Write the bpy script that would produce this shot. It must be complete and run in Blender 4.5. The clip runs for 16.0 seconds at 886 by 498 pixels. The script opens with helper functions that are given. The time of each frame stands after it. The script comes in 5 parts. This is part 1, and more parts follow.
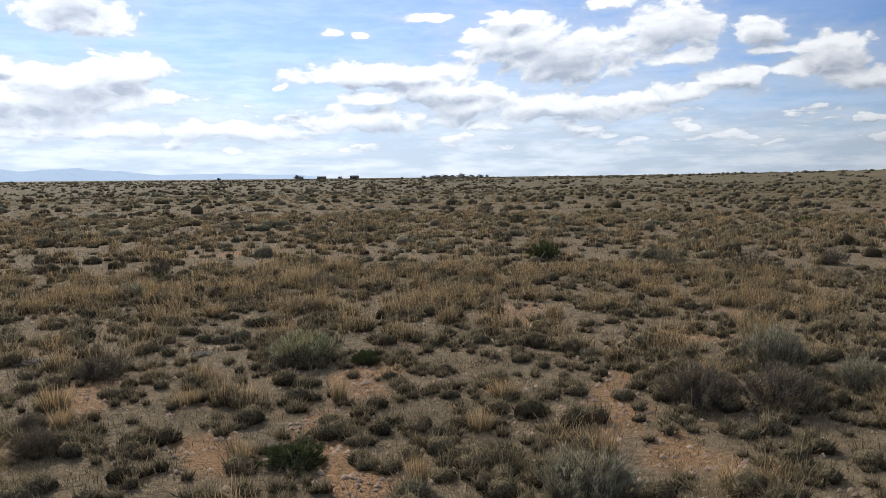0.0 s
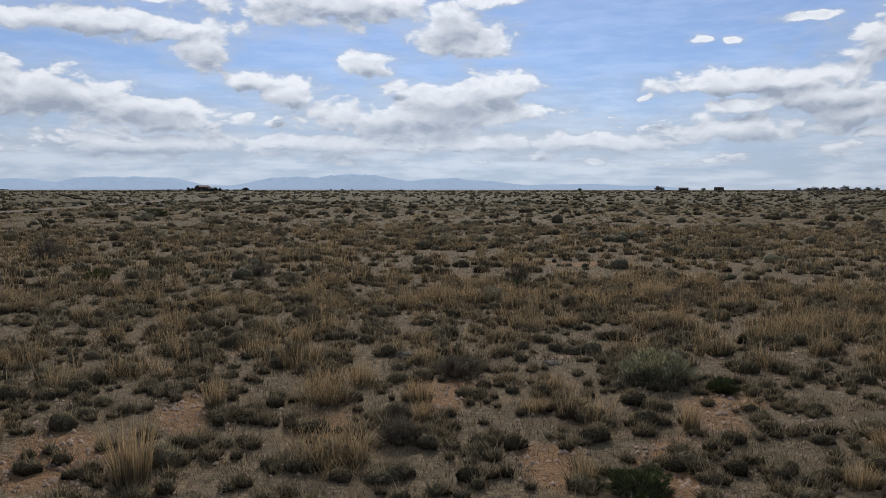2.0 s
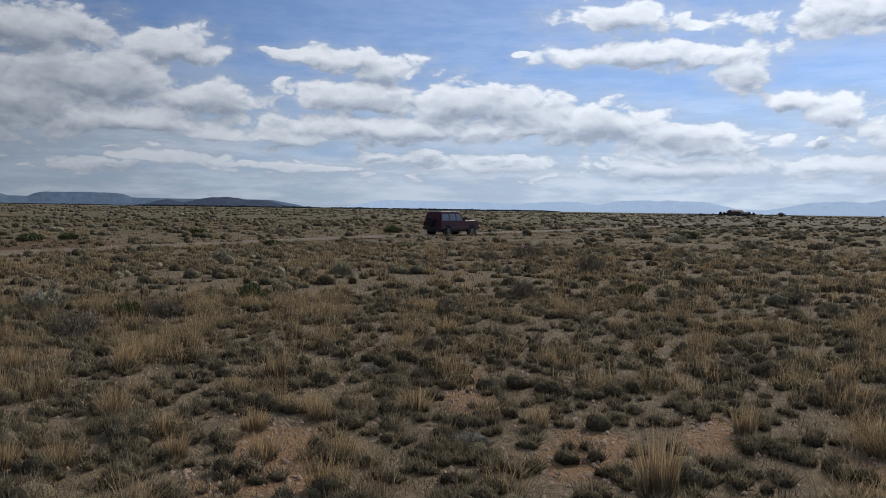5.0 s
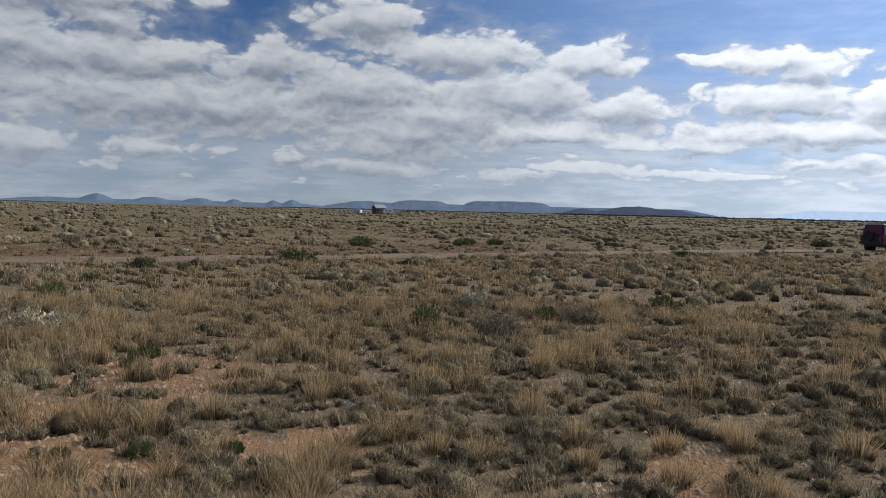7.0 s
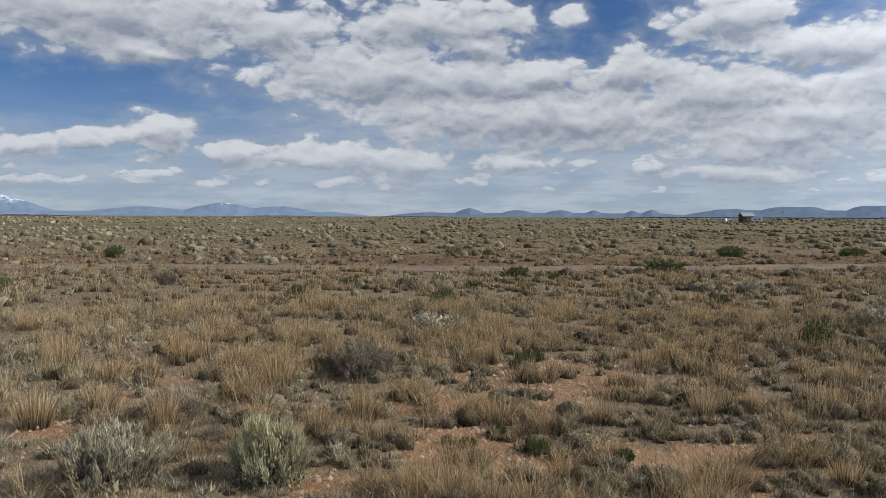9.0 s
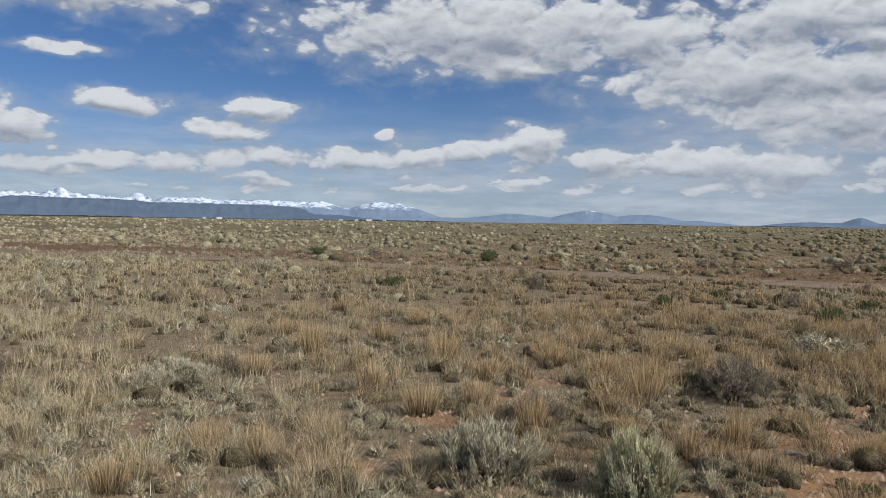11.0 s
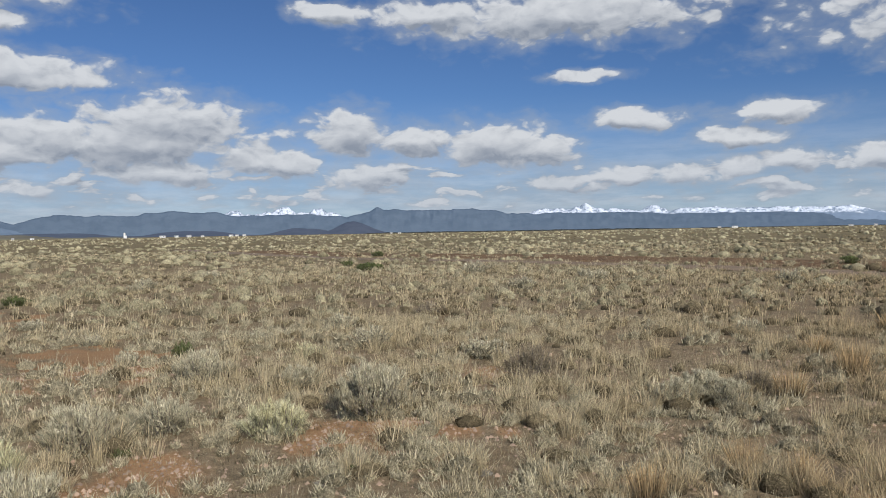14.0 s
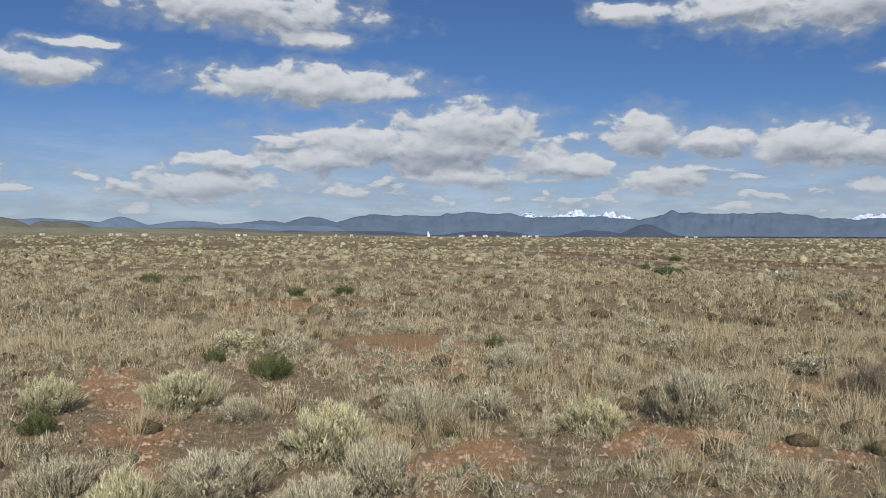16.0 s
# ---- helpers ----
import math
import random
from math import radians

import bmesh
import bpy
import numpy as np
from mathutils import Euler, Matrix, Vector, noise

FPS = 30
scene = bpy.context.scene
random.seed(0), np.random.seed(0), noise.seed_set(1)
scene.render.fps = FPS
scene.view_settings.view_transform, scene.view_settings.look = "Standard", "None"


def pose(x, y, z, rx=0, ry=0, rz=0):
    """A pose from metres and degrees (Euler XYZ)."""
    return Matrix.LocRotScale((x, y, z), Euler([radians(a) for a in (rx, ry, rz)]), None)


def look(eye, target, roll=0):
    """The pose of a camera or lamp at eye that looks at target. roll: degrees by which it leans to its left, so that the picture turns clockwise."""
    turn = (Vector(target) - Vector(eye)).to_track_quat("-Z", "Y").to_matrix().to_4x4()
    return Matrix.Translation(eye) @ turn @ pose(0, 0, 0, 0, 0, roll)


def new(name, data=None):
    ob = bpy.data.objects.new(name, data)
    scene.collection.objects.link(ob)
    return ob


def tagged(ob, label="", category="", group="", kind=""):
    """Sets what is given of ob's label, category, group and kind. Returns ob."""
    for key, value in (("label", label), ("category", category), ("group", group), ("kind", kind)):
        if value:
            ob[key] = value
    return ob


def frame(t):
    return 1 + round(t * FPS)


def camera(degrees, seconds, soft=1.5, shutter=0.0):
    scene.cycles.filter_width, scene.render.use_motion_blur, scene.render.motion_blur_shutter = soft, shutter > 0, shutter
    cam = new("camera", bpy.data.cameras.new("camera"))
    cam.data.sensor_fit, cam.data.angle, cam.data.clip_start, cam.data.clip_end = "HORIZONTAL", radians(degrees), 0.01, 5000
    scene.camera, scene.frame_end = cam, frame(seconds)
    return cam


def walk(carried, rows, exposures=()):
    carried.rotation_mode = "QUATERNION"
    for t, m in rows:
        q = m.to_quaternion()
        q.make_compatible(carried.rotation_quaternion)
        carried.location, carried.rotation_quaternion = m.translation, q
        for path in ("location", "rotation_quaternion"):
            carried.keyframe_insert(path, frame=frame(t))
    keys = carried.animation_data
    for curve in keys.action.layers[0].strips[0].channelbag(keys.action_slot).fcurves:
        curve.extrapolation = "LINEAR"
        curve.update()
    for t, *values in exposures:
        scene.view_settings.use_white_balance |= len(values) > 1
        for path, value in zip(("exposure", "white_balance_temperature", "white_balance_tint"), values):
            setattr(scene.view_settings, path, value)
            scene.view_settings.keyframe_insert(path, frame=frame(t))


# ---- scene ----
cam = camera(58.27, 16.0, soft=0.75)
PATH = [
    (0, (0.120, 0.128, 1.962), (0.117, 10.087, 1.060), -0.58),
    (0.5, (0.109, 0.207, 1.958), (-0.969, 10.099, 0.963), -0.14),
    (1, (0.089, 0.278, 1.970), (-2.113, 9.986, 1.017), -0.16),
    (1.5, (0.086, 0.309, 1.973), (-3.194, 9.719, 1.135), -0.17),
    (2, (0.096, 0.329, 1.972), (-4.182, 9.336, 1.225), 0.01),
    (2.5, (0.084, 0.314, 1.971), (-5.097, 8.842, 1.313), -0.20),
    (3, (0.054, 0.281, 1.960), (-5.991, 8.224, 1.346), -0.15),
    (3.2, (0.044, 0.274, 1.949), (-6.338, 7.950, 1.364), -0.30),
    (5.5, (-0.065, 0.357, 1.910), (-9.402, 3.898, 1.373), 0.94),
    (6, (-0.163, 0.358, 1.911), (-9.878, 2.663, 1.353), 0.73),
    (6.5, (-0.235, 0.368, 1.914), (-10.172, 1.367, 1.409), 1.19),
    (7, (-0.287, 0.346, 1.912), (-10.273, 0.119, 1.435), 1.43),
    (7.5, (-0.275, 0.272, 1.900), (-10.171, -1.082, 1.409), 1.90),
    (8, (-0.242, 0.201, 1.901), (-9.932, -2.222, 1.435), 1.16),
    (8.5, (-0.221, 0.161, 1.898), (-9.574, -3.355, 1.476), 0.70),
    (9, (-0.187, 0.128, 1.900), (-9.106, -4.377, 1.491), 0.23),
    (9.5, (-0.206, 0.088, 1.899), (-8.612, -5.315, 1.509), -0.25),
    (10, (-0.247, 0.052, 1.899), (-7.962, -6.298, 1.526), 0.25),
    (10.2, (-0.253, 0.045, 1.898), (-7.650, -6.675, 1.535), 0.41),
    (12.5, (-0.293, -0.210, 1.896), (-3.620, -9.634, 1.569), 0.22),
    (13, (-0.236, -0.209, 1.902), (-2.496, -9.946, 1.625), -0.53),
    (13.5, (-0.228, -0.233, 1.906), (-1.448, -10.156, 1.669), -0.95),
    (14, (-0.205, -0.233, 1.901), (-0.468, -10.227, 1.686), -0.98),
    (14.5, (-0.154, -0.227, 1.896), (0.503, -10.203, 1.685), -0.13),
    (15, (-0.084, -0.207, 1.890), (1.476, -10.083, 1.686), 0.47),
    (15.5, (0.009, -0.161, 1.889), (2.435, -9.860, 1.701), 0.77),
    (16, (0.081, -0.121, 1.882), (3.374, -9.562, 1.716), 0.26),
]
walk(cam, [(t, look(eye, target, roll)) for t, eye, target, roll in PATH],
     [(0, -0.57, 6300, 10), (1.5, -1.0, 6200, 11), (3, -1.26, 6050, 11), (5.5, -0.95, 6000, 10), (7, -0.62, 6150, 10), (9, -0.38, 6200, 10), (12.5, -0.34, 6250, 10), (16, -0.40, 6250, 10)])
# ---------- world: sky, clouds, sun ----------
SUN_AZ, SUN_EL = 26.0, 31.0          # degrees; azimuth counted to the left of +Y

CLOUDS = []
CLOUDS += [
    (-27.7, 5.8, 2.2, 0.8), (-26.0, 7.7, 2.3, 1.3), (-23.7, 6.7, 1.7, 0.5), (-22.0, 8.1, 1.5, 0.3), (-21.6, 9.4, 1.9, 0.8), (-20.0, 6.4, 1.8, 0.7),
    (-16.4, 5.6, 3.3, 0.6), (-16.3, 7.9, 2.6, 0.6), (-15.9, 9.8, 3.0, 1.6), (-11.8, 11.7, 1.5, 0.4), (-8.7, 4.8, 6.3, 0.8), (-8.7, 8.3, 4.3, 2.0),
    (-6.4, 9.2, 4.9, 1.6), (-5.0, 10.8, 2.0, 0.6), (-2.2, 4.9, 3.5, 0.9), (-0.7, 6.0, 4.6, 1.2), (1.2, 11.1, 2.2, 0.3), (3.7, 7.1, 6.3, 0.8),
    (4.8, 5.6, 2.3, 0.5), (5.3, 4.1, 4.8, 0.8), (5.6, 9.8, 0.6, 0.3), (7.5, 10.1, 0.7, 0.3), (11.3, 6.3, 0.6, 0.2), (14.5, 3.3, 4.8, 0.6),
]
CLOUDS += [
    (21.7, 7.0, 2.8, 1.1), (21.8, 13.0, 2.2, 0.5), (22.8, 9.7, 2.0, 0.4), (23.4, 3.3, 5.2, 0.6), (23.7, 10.2, 3.0, 0.7), (24.7, 6.2, 4.6, 1.4),
    (24.7, 11.3, 2.7, 1.7), (26.6, 5.0, 8.2, 1.4), (28.6, 7.2, 1.0, 0.3), (30.8, 8.8, 1.8, 0.8), (32.6, 3.2, 8.0, 0.6), (33.8, 12.7, 7.2, 1.3),
    (36.0, 6.6, 1.8, 0.9), (39.0, 7.4, 1.5, 0.7), (41.7, 9.4, 1.9, 1.2), (44.9, 4.7, 4.9, 0.9), (45.1, 12.6, 1.0, 0.3), (45.8, 3.1, 6.8, 0.7),
    (45.8, 5.3, 4.4, 0.9), (47.8, 10.8, 6.9, 0.8), (50.3, 13.2, 3.9, 1.0), (53.0, 6.2, 5.6, 1.4), (57.0, 11.0, 0.5, 0.2), (58.7, 3.3, 5.5, 0.5),
]
CLOUDS += [
    (60.7, 7.4, 6.7, 1.6), (64.7, 5.8, 11.1, 1.0), (66.8, 9.7, 2.4, 0.7), (68.8, 7.8, 5.6, 1.0), (69.6, 10.5, 4.4, 0.7), (72.7, 2.9, 4.8, 0.3),
    (72.8, 4.9, 4.0, 0.5), (73.2, 10.7, 2.0, 0.3), (78.0, 5.0, 3.6, 0.5), (79.4, 7.4, 3.7, 1.3), (80.8, 10.5, 2.7, 1.4), (81.5, 3.3, 3.1, 0.4),
    (84.2, 5.7, 6.4, 0.9), (86.1, 8.4, 6.2, 2.2), (91.0, 11.1, 6.1, 1.6), (91.6, 6.9, 6.2, 1.5), (93.5, 5.5, 6.7, 1.8), (95.2, 2.9, 3.9, 0.5),
    (95.5, 4.7, 5.5, 0.8), (96.9, 13.3, 4.2, 1.6), (97.0, 3.2, 3.6, 0.6), (97.6, 8.2, 7.5, 2.0), (103.2, 9.9, 2.8, 1.6), (103.4, 10.1, 2.9, 1.2),
]
CLOUDS += [
    (107.6, 6.8, 10.4, 2.0), (107.8, 13.7, 1.3, 0.6), (109.5, 9.8, 3.6, 1.0), (111.3, 7.1, 11.9, 2.1), (111.9, 4.0, 2.6, 0.7), (113.3, 9.6, 7.0, 1.5),
    (114.5, 12.1, 2.6, 0.9), (117.4, 13.5, 6.5, 1.5), (119.2, 3.6, 2.8, 0.9), (120.8, 9.9, 9.0, 2.1), (124.0, 2.5, 2.0, 0.3), (126.0, 4.1, 7.6, 1.0),
    (128.9, 12.6, 5.2, 1.8), (131.3, 4.5, 2.4, 0.7), (132.7, 4.3, 1.6, 0.6), (136.3, 5.6, 2.5, 1.1), (136.9, 10.9, 2.0, 0.7), (138.1, 11.1, 2.4, 1.0),
    (138.5, 13.2, 12.8, 2.3), (140.9, 5.1, 1.6, 0.7), (141.7, 13.4, 9.3, 2.2), (144.5, 4.5, 1.9, 1.0), (146.8, 6.0, 0.5, 0.3), (149.1, 4.2, 2.7, 0.8),
]
CLOUDS += [
    (154.7, 4.4, 2.0, 0.7), (155.9, 7.6, 2.8, 0.7), (157.9, 4.0, 1.7, 0.6), (157.9, 6.0, 2.3, 0.6), (161.5, 3.8, 2.4, 0.6), (165.1, 7.6, 2.7, 0.6),
    (165.2, 3.7, 2.0, 0.6), (165.5, 3.8, 2.2, 0.5), (168.5, 10.7, 2.3, 0.3), (169.6, 3.5, 2.7, 0.5), (170.0, 14.8, 9.5, 1.5), (171.4, 5.8, 2.2, 1.1),
    (175.0, 6.2, 3.4, 1.4), (179.0, 15.2, 3.6, 0.7), (180.4, 6.5, 2.5, 0.9), (183.5, 4.2, 3.0, 0.9), (185.1, 7.0, 2.3, 1.6), (186.3, 15.3, 2.2, 0.6),
    (189.6, 4.8, 2.4, 0.7), (190.5, 5.1, 2.8, 0.9), (197.4, 4.5, 3.5, 0.7), (197.4, 7.7, 4.5, 1.6), (197.5, 4.3, 3.5, 0.7), (201.1, 6.3, 9.5, 1.4),
]
CLOUDS += [
    (204.7, 10.1, 4.4, 0.5), (205.9, 3.2, 1.8, 0.5), (207.1, 5.5, 3.4, 1.2), (208.3, 13.6, 2.4, 0.6), (209.1, 10.5, 6.7, 1.2), (211.0, 6.7, 1.9, 0.2),
    (213.4, 15.4, 7.6, 1.2), (214.5, 5.1, 3.0, 0.6), (215.6, 3.5, 5.2, 1.0), (220.6, 1.6, 0.9, 0.4), (224.1, 12.3, 2.3, 0.3), (226.4, 10.6, 3.7, 0.9),
]


def node_tools(nt):
    """Short makers for nodes of one tree."""
    def put(socket, value):
        if isinstance(value, bpy.types.NodeSocket):
            nt.links.new(value, socket)
        else:
            socket.default_value = value

    def math_node(op, a, b=0.0, c=0.0, clamp=False):
        n = nt.nodes.new("ShaderNodeMath")
        n.operation, n.use_clamp = op, clamp
        for i, v in enumerate((a, b, c)):
            put(n.inputs[i], v)
        return n.outputs[0]

    def vec_node(op, a, b=(0, 0, 0), c=(0, 0, 0)):
        n = nt.nodes.new("ShaderNodeVectorMath")
        n.operation = op
        put(n.inputs[0], a)
        put(n.inputs[1], b)
        if op == "MULTIPLY_ADD":
            put(n.inputs[2], c)
        return n.outputs["Value"] if op in ("LENGTH", "DOT_PRODUCT") else n.outputs["Vector"]

    def noise_node(vec, scale, detail=4.0, rough=0.55, dim="3D", dist=0.0):
        n = nt.nodes.new("ShaderNodeTexNoise")
        n.noise_dimensions = dim
        if vec is not None:
            put(n.inputs["Vector"], vec)
        n.inputs["Scale"].default_value = scale
        n.inputs["Detail"].default_value = detail
        n.inputs["Roughness"].default_value = rough
        n.inputs["Distortion"].default_value = dist
        return n

    def mix_node(fac, a, b, blend="MIX"):
        n = nt.nodes.new("ShaderNodeMix")
        n.data_type, n.blend_type = "RGBA", blend
        put(n.inputs[0], fac)
        put(n.inputs[6], a if isinstance(a, bpy.types.NodeSocket) else (*a, 1))
        put(n.inputs[7], b if isinstance(b, bpy.types.NodeSocket) else (*b, 1))
        return n.outputs[2]

    def smooth(value, lo, hi, out_lo=0.0, out_hi=1.0):
        n = nt.nodes.new("ShaderNodeMapRange")
        n.interpolation_type = "SMOOTHSTEP"
        put(n.inputs["Value"], value)
        for key, v in (("From Min", lo), ("From Max", hi), ("To Min", out_lo), ("To Max", out_hi)):
            n.inputs[key].default_value = v
        return n.outputs["Result"]
    return math_node, vec_node, noise_node, mix_node, smooth


CLOUD_LIT, CLOUD_SHADE, SKY_STRENGTH = (0.87, 0.88, 0.89), (0.34, 0.38, 0.45), 0.056


def build_world():
    world = bpy.data.worlds.new("sky")
    scene.world = world
    world.use_nodes = True
    nt = world.node_tree
    nt.nodes.clear()
    M, V, N, MIX, SM = node_tools(nt)
    sky = nt.nodes.new("ShaderNodeTexSky")
    sky.sky_type, sky.sun_disc = "NISHITA", False
    sky.sun_elevation, sky.sun_rotation = radians(SUN_EL), radians(-SUN_AZ)
    sky.altitude, sky.air_density, sky.dust_density, sky.ozone_density = 2300, 1.0, 0.6, 1.5
    way = nt.nodes.new("ShaderNodeTexCoord").outputs["Generated"]
    mid = radians(100)
    ahead = V("DOT_PRODUCT", way, (-math.sin(mid), math.cos(mid), 0))
    left = V("DOT_PRODUCT", way, (-math.cos(mid), -math.sin(mid), 0))
    az = M("MULTIPLY_ADD", M("ARCTAN2", left, ahead), 180 / math.pi, 100.0)
    sep = nt.nodes.new("ShaderNodeSeparateXYZ")
    nt.links.new(way, sep.inputs[0])
    el = M("MULTIPLY", M("ARCSINE", sep.outputs[2]), 180 / math.pi)
    comb = nt.nodes.new("ShaderNodeCombineXYZ")
    nt.links.new(az, comb.inputs[0])
    nt.links.new(el, comb.inputs[1])
    flat = comb.outputs[0]
    # billows: broad drift of the outline, then round heads
    drift = N(V("MULTIPLY", flat, (0.30, 0.62, 0)), 1.0, 5.0, 0.5, "2D")
    drift = V("MULTIPLY", V("SUBTRACT", drift.outputs["Color"], (0.5, 0.5, 0.5)), (1.7, 0.9, 0))
    place = V("ADD", flat, drift)
    up_place = V("ADD", place, (0.15, 0.75, 0))

    def billow(p, fine=1.0, soft=0.5):
        heads = nt.nodes.new("ShaderNodeTexVoronoi")
        heads.voronoi_dimensions, heads.feature = "2D", "SMOOTH_F1"
        nt.links.new(V("MULTIPLY", p, (0.36 * fine, 0.64 * fine, 0)), heads.inputs["Vector"])
        for key, value in (("Scale", 1.0), ("Detail", 3.0), ("Roughness", 0.5), ("Smoothness", soft)):
            heads.inputs[key].default_value = value
        return M("MULTIPLY_ADD", heads.outputs["Distance"], -0.80, 0.50)
    puff, up_puff = billow(place), billow(up_place)
    # cauliflower heads and frayed rims
    curl = N(V("MULTIPLY", place, (0.34, 0.60, 0)), 1.0, 6.0, 0.50, "2D").outputs["Fac"]
    up_curl = N(V("MULTIPLY", V("ADD", place, (0.2, 0.62, 0)), (0.34, 0.60, 0)), 1.0, 6.0, 0.50, "2D").outputs["Fac"]
    knob, up_knob = billow(place, 2.1, 0.3), billow(V("ADD", place, (0.1, 0.42, 0)), 2.1, 0.3)
    fray = M("MULTIPLY_ADD", knob, 0.34, M("MULTIPLY_ADD", curl, 0.7, -0.40))
    relief = M("MULTIPLY_ADD", M("SUBTRACT", up_knob, knob), 0.42, M("MULTIPLY", M("SUBTRACT", up_curl, curl), 0.6))
    # high loose cloud outside the banks named above
    loose = N(V("MULTIPLY", flat, (0.05, 0.09, 0)), 1.0, 5.0, 0.6, "2D").outputs["Fac"]
    high = SM(el, 21.0, 27.0)
    away = M("MAXIMUM", SM(az, -33.0, -42.0), SM(az, 232.0, 242.0))
    loose = M("MULTIPLY_ADD", M("SUBTRACT", loose, 0.50), 5.0, M("MULTIPLY", M("SUBTRACT", M("MAXIMUM", high, away), 1.0), 6.0))

    # small cumulus in rows low over the plain
    def low_row(p):
        rows = N(V("MULTIPLY", p, (0.26, 0.95, 0)), 1.0, 4.0, 0.5, "2D").outputs["Fac"]
        inside = M("MULTIPLY", SM(el, 0.6, 2.2), SM(el, 7.0, 4.0))
        return M("MULTIPLY_ADD", M("SUBTRACT", rows, 0.545), 5.0, M("MULTIPLY", M("SUBTRACT", inside, 1.0), 3.0))
    low, up_low = low_row(place), low_row(V("ADD", place, (0.0, 0.35, 0)))

    def bank(cloud_list, p, bump, far):
        nearest = None
        for a, e, rx, ry in cloud_list:
            d = V("LENGTH", V("MULTIPLY_ADD", p, (1 / rx, 1 / ry, 0), (-a / rx, -e / ry, 0)))
            nearest = d if nearest is None else M("SMOOTH_MIN", nearest, d, 0.35)
        return M("MAXIMUM", M("ADD", M("SUBTRACT", 1.40, nearest), bump), M("MAXIMUM", loose, far))

    # pale air towards the ground, in soft bands
    bands = N(V("MULTIPLY", flat, (0.06, 0.55, 0)), 1.0, 5.0, 0.6, "2D").outputs["Fac"]
    bank_light = N(V("MULTIPLY", flat, (0.16, 0.9, 0)), 1.0, 6.0, 0.65, "2D").outputs["Fac"]
    sun_way = (-math.sin(radians(SUN_AZ)) * math.cos(radians(SUN_EL)), math.cos(radians(SUN_AZ)) * math.cos(radians(SUN_EL)), math.sin(radians(SUN_EL)))
    near_sun = SM(V("DOT_PRODUCT", way, sun_way), 0.25, 1.0)
    air = M("MULTIPLY", SM(el, 10.0, -0.5), SM(bands, 0.25, 0.7, 0.65, 1.0))
    milky = M("MULTIPLY", M("MULTIPLY", SM(az, 58.0, 85.0), SM(az, 150.0, 115.0)), SM(el, 12.0, 3.0))
    air = M("MAXIMUM", air, M("MULTIPLY", milky, SM(bands, 0.25, 0.65, 0.6, 0.95)))
    air = M("ADD", air, M("MULTIPLY", near_sun, 0.45), clamp=True)
    blue = V("MULTIPLY", sky.outputs[0], (SKY_STRENGTH * 0.90, SKY_STRENGTH * 1.19, SKY_STRENGTH * 1.60))
    air_colour = MIX(SM(bank_light, 0.35, 0.68), (0.46, 0.53, 0.625), (0.645, 0.69, 0.755))
    clear = MIX(M("MULTIPLY", air, 0.94), blue, air_colour)

    bright = M("MULTIPLY_ADD", near_sun, 1.3, 1.0)
    three = nt.nodes.new("ShaderNodeCombineXYZ")
    for k in range(3):
        nt.links.new(bright, three.inputs[k])
    glow = three.outputs[0]
    clear = V("MULTIPLY", clear, glow)

    def branch(lo, hi):
        some = [c for c in CLOUDS if c[0] + c[2] * 1.6 + 2 > lo and c[0] - c[2] * 1.6 - 2 < hi]
        body = M("ADD", bank(some, place, puff, low), fray)
        above = M("ADD", bank(some, up_place, up_puff, up_low), fray)
        cover = SM(body, -0.02, 0.34)
        veil = M("MULTIPLY", SM(body, -0.8, 0.4), 0.5)
        lift = M("SUBTRACT", above, body)
        base_side = SM(M("MULTIPLY_ADD", body, 0.30, M("MULTIPLY_ADD", M("SUBTRACT", up_puff, puff), -0.42, lift)), -0.62, 0.95)
        core = SM(body, 0.2, 1.7)
        dark = M("ADD", base_side, M("MULTIPLY", near_sun, M("MULTIPLY", core, 0.26)))
        dark = M("ADD", dark, M("MULTIPLY", relief, SM(body, 0.1, 1.2, 1.25, 0.4)), clamp=True)
        tone = MIX(dark, CLOUD_LIT, CLOUD_SHADE)
        tone = V("MULTIPLY", MIX(M("MULTIPLY", SM(el, 6.5, 0.5), 0.6), tone, air_colour), glow)
        misty = MIX(veil, clear, V("MULTIPLY", (0.48, 0.52, 0.57), glow))
        out = nt.nodes.new("ShaderNodeBackground")
        nt.links.new(MIX(M("MULTIPLY", cover, 0.96), misty, tone), out.inputs[0])
        return out.outputs[0]

    edges = [-80, 18, 50, 80, 110, 145, 180, 280]
    shader = branch(edges[-2], edges[-1])
    for k in range(len(edges) - 3, -1, -1):
        mix = nt.nodes.new("ShaderNodeMixShader")
        nt.links.new(M("LESS_THAN", az, float(edges[k + 1])), mix.inputs[0])
        nt.links.new(shader, mix.inputs[1])
        nt.links.new(branch(edges[k], edges[k + 1]), mix.inputs[2])
        shader = mix.outputs[0]
    end = nt.nodes.new("ShaderNodeOutputWorld")
    nt.links.new(shader, end.inputs[0])
    world.cycles.sampling_method, world.cycles.sample_map_resolution = "MANUAL", 512


build_world()
lamp = bpy.data.lights.new("sun", "SUN")
lamp.energy, lamp.angle, lamp.color = 5.0, radians(0.6), (1.0, 0.905, 0.775)
sun = new("sun", lamp)
sun.matrix_world = look((0, 0, 60), (60 * math.tan(radians(90 - SUN_EL)) * math.sin(radians(SUN_AZ)), -60 * math.tan(radians(90 - SUN_EL)) * math.cos(radians(SUN_AZ)), 0))

# ---------- materials ----------
def material(name):
    mat = bpy.data.materials.new(name)
    mat.use_nodes = True
    nt = mat.node_tree
    return mat, nt, nt.nodes["Principled BSDF"]


